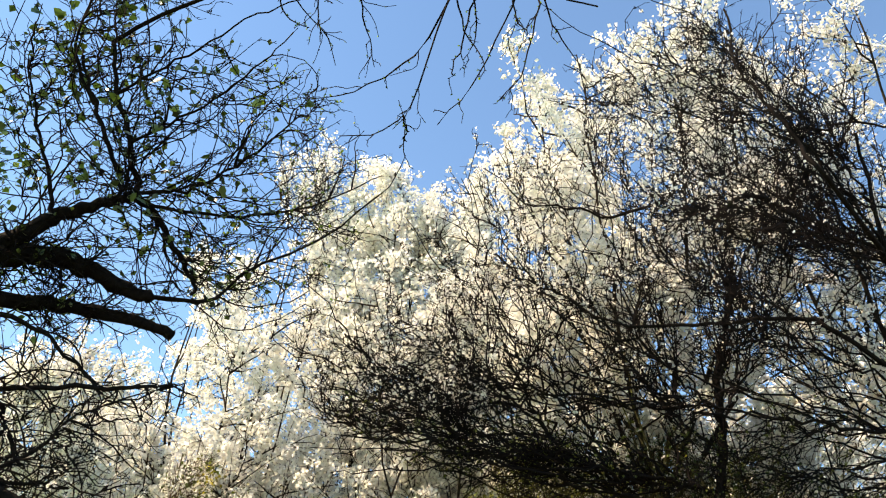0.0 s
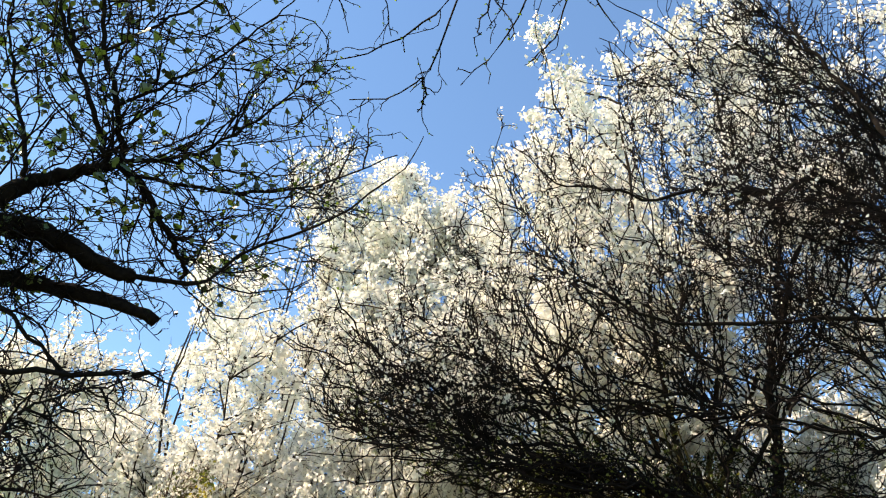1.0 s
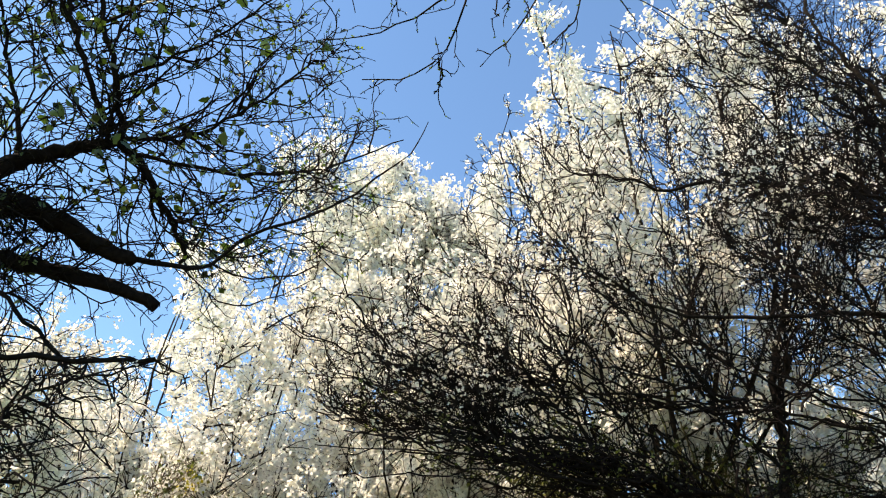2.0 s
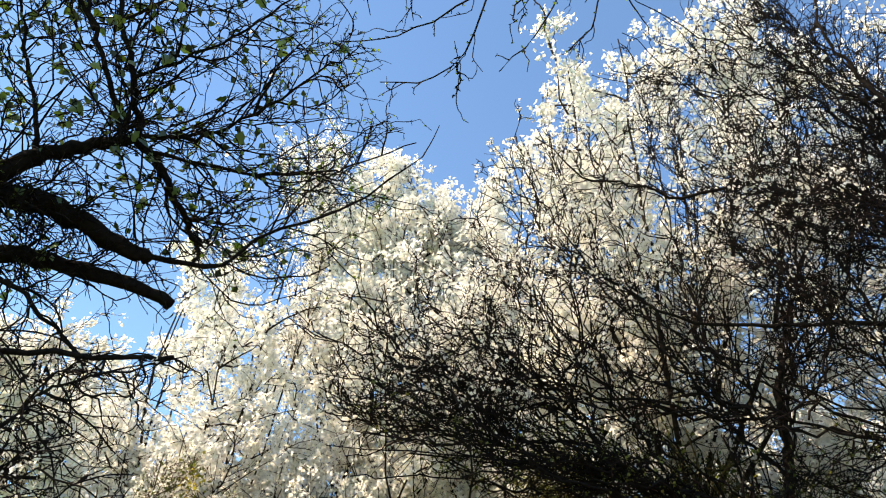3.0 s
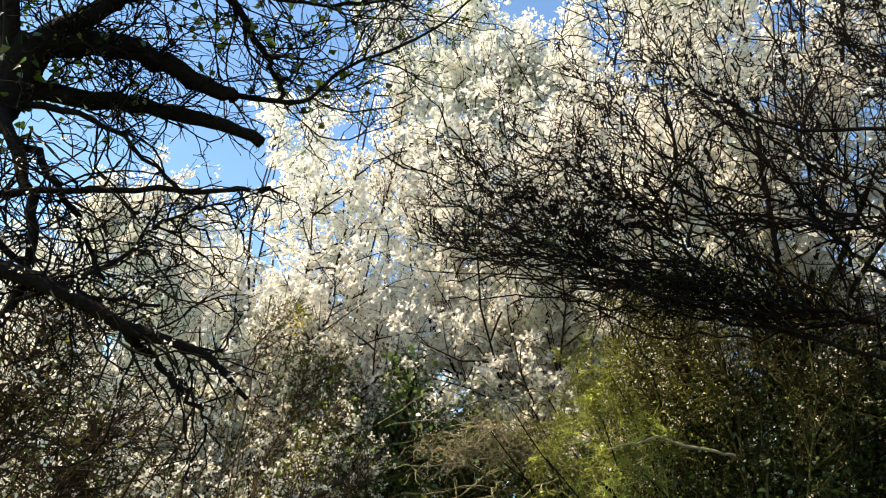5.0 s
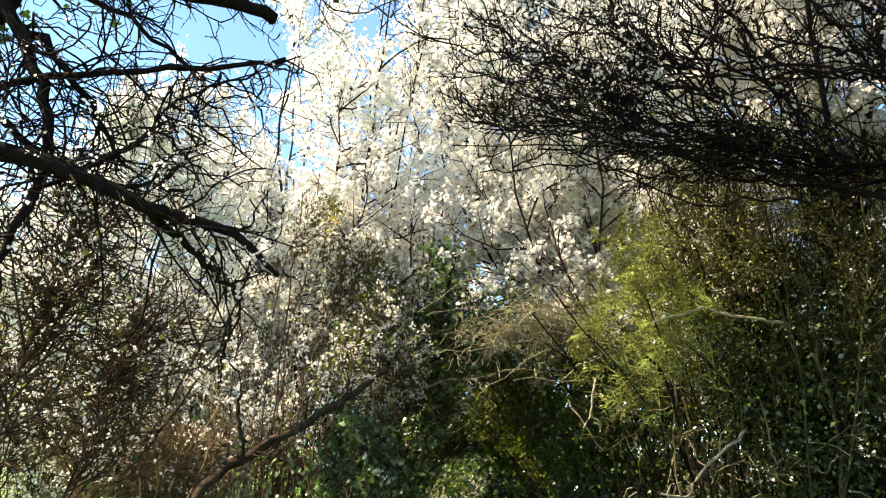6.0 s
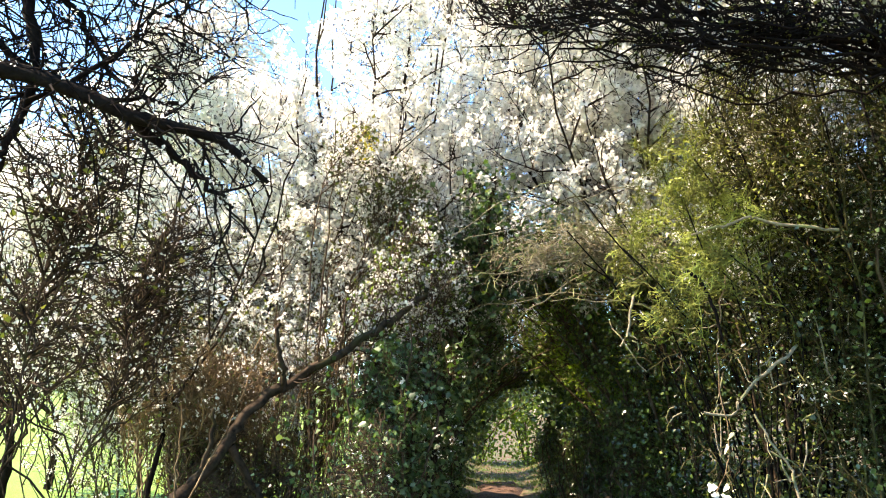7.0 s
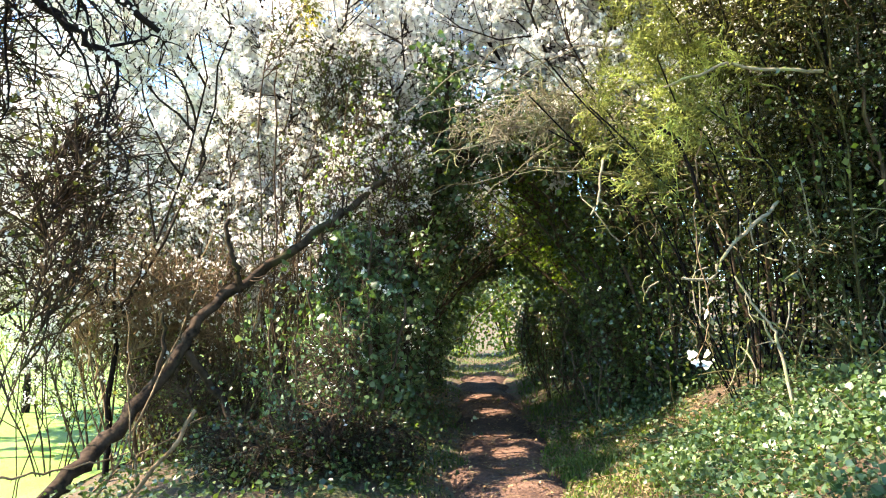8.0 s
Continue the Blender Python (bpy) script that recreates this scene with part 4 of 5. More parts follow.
shrub(54, "hedge_shrub", (-5.3, 11.4), 3.2, 1.4, [E((-5.3, 11.4, 1.8), (1.5, 1.0, 1.5))], "hedge shrub with scattered white flowers at the field edge", "shrub", M_TRUNK, M_MIXED, 200, 1500, 1400, 0.05, 2500, group="hedge shrubs", skirt=0.05, thick=0.009)
# two path-side brambles get the lighter ivy leaf in place of sunlight
shrub(55, "bramble_bush", (-1.1, 9.4), 2.4, 0.5, [E((-1.0, 9.4, 1.2), (0.48, 0.8, 1.15))], "bushy green bramble and ivy thicket at the path side", "bush", M_TWIG_BROWN, M_IVY_BANK, 220, 1200, 3600, 0.075, 120, wig=0.32)
shrub(151, "bramble_bush", (-1.2, 8.3), 1.3, 0.5, [E((-1.1, 8.3, 0.75), (0.5, 0.8, 0.7))], "low leafy bramble beside the footpath", "bush", M_TWIG_BROWN, M_IVY_BANK, 160, 650, 1400, 0.042, 30, 6, wig=0.36, thick=0.008, skirt=0.2, fsize=0.035)
shrub(56, "bramble_bush", (-1.5, 8.2), 0.7, 1.0, [E((-1.4, 8.2, 0.2), (1.1, 1.3, 0.5)), E((-1.9, 7.4, 0.1), (0.7, 0.7, 0.4))], "low dark bramble tangle with small green leaves", "bush", M_TRUNK, M_SHADE_LEAF, 300, 1600, 2000, 0.038, 0, 8, wig=0.4, thick=0.01)
# dark mat added over the verge, its leaf colour holding the deep shade
shrub(155, "bramble_bush", (-0.85, 8.5), 0.5, 0.5, [E((-0.85, 8.5, 0.25), (0.55, 1.1, 0.35))], "low dark bramble mat creeping to the path edge", "bush", M_TRUNK, M_SHADE_LEAF, 260, 1300, 2200, 0.036, 0, 9, wig=0.42, thick=0.009, clear=False, twig=0.35)
shrub(58, "bramble_bush", (-2.9, 9.8), 1.2, 0.9, [E((-2.8, 9.8, 0.45), (1.0, 0.7, 0.7))], "tangled bramble with green and brown leaves", "bush", M_TWIG_BROWN, M_MIXED, 200, 1100, 1300, 0.04, 0)
# lichen, brightened for the bush's sunlit left side; the mossy neighbour kept darker
shrub(57, "lichen_shrub", (2.5, 9.3), 3.4, 1.0, [E((1.35, 8.1, 2.85), (0.45, 0.6, 0.65)), E((1.45, 8.2, 3.6), (0.5, 0.7, 0.85)), E((1.75, 8.2, 3.2), (0.45, 0.6, 0.5))], "shrub with drooping twigs crusted in yellow-green lichen", "shrub", M_LICHEN, M_LICHEN_LEAF, 560, 5200, 1500, 0.03, 90, 14, (-1.0, -1.0), 0.12, thick=0.008, fsize=0.03, stem_mat=M_TWIG, twig=0.26, wig=0.6, fine=0.8, skirt=0.0)
shrub(59, "mossy_shrub", (3.0, 9.4), 4.6, 1.2, [E((2.5, 8.3, 3.7), (1.1, 0.9, 1.5)), E((1.0, 9.2, 3.4), (0.9, 0.8, 0.7))], "dense brown-green shrub with mossy twigs over the bank", "shrub", M_MOSSY, M_LICHEN_LEAF, 450, 2600, 8000, 0.034, 400, 12, (-0.8, -0.8), 0.06, thick=0.014, fsize=0.03, stem_mat=M_TWIG, twig=0.36, wig=0.42, fine=1.2)
shrub(131, "mossy_shrub", (3.3, 8.7), 5.6, 1.1, [E((2.45, 7.9, 4.25), (1.25, 0.6, 0.7)), E((3.5, 7.7, 4.1), (0.9, 0.6, 0.8))], "tall dark shrub with mossy bare twigs under the thorn tree", "shrub", M_MOSSY, M_SHADE_LEAF, 230, 1150, 900, 0.036, 60, 9, (-0.7, -0.7), 0.02, group="mossy shrubs", thick=0.012, fsize=0.03, wig=0.36, skirt=0.05, fine=1.1)
shrub(130, "hawthorn_bush", (-2.0, 10.6), 5.2, 0.8, [E((-1.72, 10.15, 4.45), (0.62, 0.5, 0.55)), E((-1.1, 10.3, 3.8), (0.8, 0.5, 0.6))], "olive-leaved hawthorn bush with scattered white flowers", "shrub", M_TWIG_BROWN, M_MIXED, 330, 1700, 3400, 0.045, 1100, 9, (0.4, -0.3), thick=0.014, wig=0.34, fsize=0.055, skirt=0.1)
# dark leaves here paint the shade on the bank shrubs
for k, (bx, by, tp, cx, cy, cz) in enumerate([(4.4, 9.2, 5.2, 3.7, 8.3, 3.9), (3.6, 9.0, 4.6, 3.0, 8.2, 2.6), (5.4, 8.2, 4.6, 4.7, 7.4, 3.2), (6.4, 7.0, 4.2, 5.8, 6.4, 2.9)]):
    shrub(127 + k, "mossy_shrub", (bx, by), tp, 1.3, [E((cx, cy, cz), (1.4, 1.0, 1.6))], "dense dark brown-green shrub with mossy twigs on the bank", "shrub", M_MOSSY, M_SHADE_LEAF, 330, 1900, 6500, 0.036, 500, 10, (-0.5, -0.6), 0.03, thick=0.014, fsize=0.035, stem_mat=M_TWIG, twig=0.4, wig=0.4, fine=1.2, group="mossy shrubs")
for k, (bx, by, tp) in enumerate([(3.4, 8.9, 1.9), (4.1, 8.3, 2.0), (4.9, 7.6, 2.0)]):
    shrub(120 + k, "ivy_bush", (bx, by), tp, 0.6, [E((bx, by - 0.1, 0.55 + tp * 0.5), (0.75, 0.5, tp * 0.55))], "dark ivy growing thick up the hedge bottom", "bush", M_MOSSY, M_IVY, 140, 700, 2300, 0.042, 90, 9, group="ivy bushes", fsize=0.03, wig=0.42, thick=0.012)
shrub(125, "bramble_bush", (-3.4, 10.2), 1.9, 0.6, [E((-3.35, 10.1, 0.9), (0.65, 0.6, 1.3))], "brown twiggy thicket with few leaves at the field edge", "bush", M_TWIG_BROWN, M_MIXED, 240, 1700, 1500, 0.04, 150, 9, wig=0.34, fsize=0.035)
shrub(126, "bramble_bush", (-2.6, 10.6), 2.3, 0.8, [E((-2.5, 10.5, 1.2), (1.1, 0.6, 1.4))], "thicket of brown upright twigs with a few flowers", "bush", M_STEM, M_MIXED, 260, 1700, 900, 0.04, 250, 14, wig=0.22, fsize=0.035, thick=0.01)

# ---- the green tunnel further along the path ----
# lighter ivy leaf on the nearest two, painting leaves the sun would reach
for i, (bx, by, tp, cx, cz, rx, rz) in enumerate([(-1.5, 12.4, 3.6, -0.6, 2.3, 1.4, 1.7), (-1.5, 14.6, 3.3, -0.5, 2.0, 1.5, 1.6), (-1.5, 17.0, 3.0, -0.5, 1.8, 1.5, 1.6), (-1.4, 19.6, 2.8, -0.5, 1.7, 1.5, 1.5), (-1.6, 22.0, 2.6, -0.8, 1.6, 1.3, 1.4)]):
    shrub(60 + i, "hedge_bush", (bx, by), tp, 1.2, [E((cx, by, cz), (rx, 1.8, rz))], "leafy ivy-grown hedge bush arching over the path", "bush", M_TWIG_BROWN, M_IVY_BANK if i < 2 else M_IVY, 150 if i < 2 else 80, 650 if i < 2 else 260, 7500 if i < 2 else 4000, 0.06 if i < 2 else 0.11, 0, 9, (1.1, 0), group="tunnel bushes")
# second bush has lighter leaves that imitate sunlit foliage inside the tunnel
for i, (bx, by, tp, cx, cz, rx, rz) in enumerate([(2.2, 10.9, 3.5, 1.6, 2.4, 1.4, 1.9), (2.3, 13.2, 3.4, 1.2, 2.2, 1.7, 1.8), (2.2, 15.8, 3.1, 1.1, 2.0, 1.6, 1.7), (2.1, 18.4, 2.9, 1.0, 1.8, 1.5, 1.6), (2.2, 21.2, 2.7, 1.2, 1.7, 1.4, 1.5)]):
    shrub(70 + i, "hedge_bush", (bx, by), tp, 1.2, [E((cx, by, cz), (rx, 1.8, rz))], "dark ivy-grown hedge bush arching over the path", "bush", M_TWIG_BROWN, M_SPRING if i == 1 else M_IVY, 150 if i < 2 else 80, 650 if i < 2 else 260, 9500 if i < 2 else 4000, 0.055 if i < 2 else 0.11, 0, 9, (-1.1, 0), group="tunnel bushes")
for i, (bx, by, tp) in enumerate([(1.45, 10.9, 1.5), (1.3, 12.4, 1.6), (1.15, 14.0, 1.5), (1.0, 15.8, 1.4), (0.95, 17.6, 1.3), (-1.0, 13.2, 1.2), (-1.05, 15.4, 1.2)]):
    shrub(170 + i, "ivy_bush", (bx, by), tp, 0.5, [E((bx - 0.15 if bx > 0 else bx, by, 0.15 + tp * 0.45), (0.6, 0.95, tp * 0.6))], "low dark ivy thick along the foot of the tunnel", "bush", M_TWIG_BROWN, M_IVY, 110, 500, 2600, 0.055, 0, 8, group="tunnel ivy", wig=0.4, thick=0.01)
# every other roof bush is lighter, its sunlit look put into the leaf colour
for i, (bx, by, cz) in enumerate([(2.2, 11.8, 3.2), (-1.6, 13.4, 3.0), (2.1, 14.8, 2.8), (-1.6, 16.8, 2.6)]):
    shrub(160 + i, "hedge_bush", (bx, by), cz + 0.6, 1.3, [E((0.35 - 0.06 * (by - 11), by, cz), (1.5, 1.2, 0.75))], "spring-green hedge bush closing the roof of the tunnel", "bush", M_TWIG_BROWN, M_SPRING if i % 2 == 0 else M_MIXED, 170, 900, 4200, 0.06, 0, 9, (-1.7 if bx > 0 else 1.7, 0), group="tunnel bushes", skirt=0.1)
for i, (bx, by) in enumerate([(2.9, 9.6), (3.7, 8.9), (4.7, 8.4), (5.8, 7.8), (4.6, 10.4), (3.6, 11.6), (6.6, 9.6), (3.6, 14.2), (5.2, 12.6), (3.4, 17.0)]):
    shrub(80 + i, "hedge_shrub", (bx, by), 3.6, 1.1, [E((bx, by, 2.2), (1.25, 1.1, 2.0))], "dense dark green hedge shrub on top of the bank", "shrub", M_TWIG_BROWN, M_IVY if i % 2 else M_SHADE_LEAF, 130 if i < 4 else 70, 650 if i < 4 else 240, 6000 if i < 7 else 3600, 0.055, 60, 9, (-0.2, -0.1), group="bank shrubs", fsize=0.035)
# lighter leaf colour helps these read as sunlit
for i, (bx, by) in enumerate([(-0.9, 25.6), (0.7, 25.2), (2.4, 25.4), (4.4, 25.0)]):
    shrub(90 + i, "far_bush", (bx, by), 3.4, 1.2, [E((bx, by, 2.4), (1.5, 1.3, 2.2))], "sunlit yellow-green bush beyond the end of the green tunnel", "bush", M_TWIG_BROWN, M_SPRING, 80, 260, 4400, 0.11, 500 if i == 1 else 0, clear=False, group="far bushes")


# ---- trees at the mouth of the tunnel ----
def ivy_tree():
    rng = np.random.default_rng(101)
    base = (-0.95, 10.8, 0.1)
    ob = thing("ivy_tree", base, "slender tree wrapped in dark glossy ivy at the tunnel mouth", "tree")
    t = limb("trunk", [base, (-0.7, 10.75, 1.5), (-0.35, 10.6, 2.9), (-0.15, 10.35, 4.3)], 0.055, 0.025, M_TRUNK, ob, rng, 16)
    a = limb("limb", [(-0.4, 10.6, 2.7), (0.1, 10.5, 3.3), (0.8, 10.4, 3.5), (1.5, 10.4, 3.3)], 0.03, 0.012, M_TRUNK, ob, rng, 14)
    b = limb("limb", [(-0.5, 10.65, 2.3), (-1.0, 10.4, 3.1), (-1.4, 10.2, 4.0)], 0.028, 0.012, M_TRUNK, ob, rng, 14)
    blobs = [E((-0.5, 10.6, 2.6), (0.7, 0.5, 2.3)), E((0.5, 10.55, 3.3), (1.3, 0.55, 0.8)), E((-0.9, 10.5, 3.9), (1.0, 0.6, 0.9))]
    L1 = lines([t, a, b], 12)
    L2 = inside(clear_of_path(grow(L1, 360, 1.0, rng, 55, 0.08, 0.22, 7, 0.1)), blobs)
    L3 = inside(clear_of_path(grow(L2, 1600, 0.5, rng, 52, -0.02, 0.26, 5, 0.1)), blobs, 1.05)
    rods("branchwork", L2, 0.008, 0.003, M_TWIG_BROWN, ob, 4)
    rods("twigwork", L3, 0.0045, 0.002, M_TWIG_BROWN, ob, 3)
    P = np.concatenate([along(L3, 2200, rng, 0.1)[0], along(L1[:1], 2400, rng, 0.02, 1)[0] + rng.normal(size=(2400, 3)) * (0.17, 0.17, 0.12),
                        along(L1[1:2], 1500, rng, 0.1, 1)[0] + rng.normal(size=(1500, 3)) * (0.25, 0.22, 0.22)])
    P = clear_of_path(P[:, None])[:, 0]
    near = P[(P[:, 1] < 10.45) & (P[:, 2] < 3.6)][:220]
    set_leaves(IVY_MESH, near, ob, rng)
    # lighter ivy leaf, its colour standing in for sun on the column
    V, F = leaves(P, 0.08, rng)
    part("ivy", V, F, M_IVY_BANK, ob, "dense dark green ivy", "stuff")
    V, F = petals(along(L3, 1100, rng, 0.3)[0], 0.042, rng, 3)
    part("blossom", V, F, M_BLOSSOM, ob, "small white flowers among the ivy", "stuff", False)
    Y = np.array([(-1.6, 9.75, 4.5)]) + rng.normal(size=(45, 3)) * 0.08
    V, F = leaves(Y, 0.04, rng)
    part("yellow_sprig", V, F, M_YELLOW, ob, "sprig of bright yellow leaves", "stuff")


ivy_tree()


def arching_bramble():
    """Pale old canes that hang in arcs across the tunnel mouth."""
    rng = np.random.default_rng(103)
    ob = thing("arching_brambles", (1.9, 9.6, 0.5), "tangle of pale brown arching canes above the tunnel mouth", "brambles")
    for i in range(26):
        z = rng.uniform(2.7, 3.7)
        x0, x1 = rng.uniform(0.9, 2.2), rng.uniform(-0.6, 0.8)
        y = rng.uniform(8.6, 9.8)
        limb("cane", [(x0, y + 0.3, z - 0.2), ((x0 + x1) / 2, y, z + rng.uniform(-0.1, 0.25)), (x1, y - 0.1, z - rng.uniform(0.0, 0.5))], 0.007, 0.004, M_PALE if i % 2 else M_MOSSY, ob, rng, 14, 5, jitter=0.02)
    L = np.stack([spline([(rng.uniform(0.9, 2.0), 9.2, rng.uniform(2.9, 3.5)), (rng.uniform(0.4, 0.9), 9.1, rng.uniform(2.9, 3.5)), (rng.uniform(-0.2, 0.4), 9.0, rng.uniform(2.7, 3.2))], 8, rng, 0.03) for _ in range(14)])
    tw = clear_of_path(grow(L, 620, 0.45, rng, 60, -0.12, 0.36, 6, 0.05), 2.5)
    rods("twigwork", tw, 0.005, 0.0022, M_PALE, ob, 3)


arching_bramble()


def leaning_tree():
    rng = np.random.default_rng(102)
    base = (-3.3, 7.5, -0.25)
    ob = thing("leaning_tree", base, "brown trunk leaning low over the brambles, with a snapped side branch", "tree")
    # trunk and stems laid along the last camera place's sight lines, to fit its view
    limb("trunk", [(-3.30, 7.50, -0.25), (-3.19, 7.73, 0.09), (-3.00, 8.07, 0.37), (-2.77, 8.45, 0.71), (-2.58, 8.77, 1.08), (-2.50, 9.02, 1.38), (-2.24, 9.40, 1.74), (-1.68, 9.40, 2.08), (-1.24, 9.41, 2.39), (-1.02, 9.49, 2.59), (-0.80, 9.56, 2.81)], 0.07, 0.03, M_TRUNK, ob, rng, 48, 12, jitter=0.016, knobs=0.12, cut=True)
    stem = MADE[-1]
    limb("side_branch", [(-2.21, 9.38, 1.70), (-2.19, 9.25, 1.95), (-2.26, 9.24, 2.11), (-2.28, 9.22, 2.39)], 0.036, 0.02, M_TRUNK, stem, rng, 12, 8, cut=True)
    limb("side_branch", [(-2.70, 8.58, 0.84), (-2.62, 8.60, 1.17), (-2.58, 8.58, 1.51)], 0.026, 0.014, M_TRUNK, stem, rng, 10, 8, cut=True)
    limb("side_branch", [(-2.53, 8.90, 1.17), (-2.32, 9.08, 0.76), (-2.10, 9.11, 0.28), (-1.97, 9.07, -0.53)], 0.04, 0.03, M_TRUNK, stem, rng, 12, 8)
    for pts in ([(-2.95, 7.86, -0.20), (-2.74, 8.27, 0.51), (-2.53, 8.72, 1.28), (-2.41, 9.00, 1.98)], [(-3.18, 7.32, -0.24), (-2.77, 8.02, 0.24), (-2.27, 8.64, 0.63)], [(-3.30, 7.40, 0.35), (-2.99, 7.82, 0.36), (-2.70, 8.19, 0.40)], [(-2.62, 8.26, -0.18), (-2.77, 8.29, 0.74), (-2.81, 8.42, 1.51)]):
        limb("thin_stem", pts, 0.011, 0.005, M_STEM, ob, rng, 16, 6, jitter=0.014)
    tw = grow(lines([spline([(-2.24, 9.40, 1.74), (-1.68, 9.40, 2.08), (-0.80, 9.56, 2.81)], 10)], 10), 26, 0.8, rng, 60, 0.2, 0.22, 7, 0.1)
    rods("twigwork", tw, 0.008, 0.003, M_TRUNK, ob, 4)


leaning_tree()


# ---- small growth: bank ivy, grass, dry stems, fallen sticks ----
def blades(P, tall, rng, wide=0.006, bend=0.35):
    """Grass blades: two-piece bent strips."""
    N = len(P)
    a = rng.uniform(0, 2 * np.pi, N)
    d = np.stack([np.cos(a), np.sin(a), np.zeros(N)], 1)
    b = np.stack([-np.sin(a), np.cos(a), np.zeros(N)], 1) * wide
    h = (tall * rng.uniform(0.4, 1.2, N))[:, None]
    up = np.array([0, 0, 1.0])
    m = P + up * h * 0.6 + d * h * bend * 0.35
    t = P + up * h * rng.uniform(0.6, 1.0, (N, 1)) + d * h * bend
    V = np.stack([P - b, P + b, m + b * 0.8, m - b * 0.8, t], 1).reshape(-1, 3)
    q = np.arange(N * 5).reshape(-1, 5)
    return V, np.concatenate([q[:, [0, 1, 2]], q[:, [0, 2, 3]], q[:, [3, 2, 4]]])


def on_ground(n, x0, x1, y0, y1, rng, lift=(0.0, 0.0), patch=0.0):
    X, Y = rng.uniform(x0, x1, n), rng.uniform(y0, y1, n)
    if patch:
        keep = np.sin(X * 2.3 + 1.1 * np.sin(Y * 1.7)) * np.sin(Y * 1.9 + X) + 0.35 * rng.normal(size=n) > patch
        X, Y = X[keep], Y[keep]
    keep = (np.abs(X - path_x(Y)) > 0.42 + 0.08 * np.sin(Y * 3.1)) | (Y > 19.8)
    X, Y = X[keep], Y[keep]
    return np.stack([X, Y, height(X, Y) + rng.uniform(*lift, len(X))], 1)


def bank_ivy():
    rng = np.random.default_rng(111)
    ob = thing("ivy_carpet", (2.4, 7.6, 0.6), "carpet of pale-lit green ivy covering the bank", "ivy")
    P = on_ground(1500, 1.9, 4.2, 5.9, 8.2, rng, (0.05, 0.12), 0.0)
    set_leaves(IVY_BANK_MESH, P[:300], ob, rng, 45, scale=(0.55, 1.1))
    P = np.concatenate([on_ground(36000, 1.3, 5.2, 5.0, 8.8, rng, (0.01, 0.14), -0.4), on_ground(9000, 1.1, 3.0, 8.2, 12.5, rng, (0.01, 0.14), -0.3)])
    P = P[(P[:, 0] - 0.28 > 1.15 + 0.3 * np.sin(P[:, 1] * 2.2) + 0.25 * rng.normal(size=len(P)))]
    P[:, 2] += 0.12 * rng.random(len(P)) ** 2 * np.clip(P[:, 0] - 1.4, 0, 1)
    low = P[:, 0] + 0.5 * (7.4 - P[:, 1]) + 0.3 * rng.normal(size=len(P)) > 3.1
    V, F = leaves(P[~low], 0.042, rng, 0.0, (0, 0, 0.25), 0.5)
    part("foliage", V, F, M_IVY_BANK, ob, "", "stuff")
    V, F = leaves(P[low], 0.07, rng, 0.0, (0, 0, 0.3), 0.52)
    part("large_foliage", V, F, M_IVY_BANK, ob, "broad pale ivy leaves", "stuff")
    P = on_ground(6500, 0.65, 2.2, 6.5, 12.0, rng, (0.0, 0.07), -0.1)
    V, F = leaves(P, 0.03, rng, 0.0, (0, 0, 0.6), 0.45)
    part("ground_weed", V, F, M_SPRING, ob, "tiny yellow-green weeds", "stuff")
    T = on_ground(420, 0.8, 4.8, 6.0, 9.5, rng, (0.02, 0.10))
    d = unit(rng.normal(size=(len(T), 3)) * (1, 1, 0.35))
    rods("dead_twigwork", np.stack([T, T + d * 0.12 + (0, 0, 0.03), T + d * 0.26 + rng.normal(size=T.shape) * 0.04], 1), 0.004, 0.002, M_STEM, ob, 3)


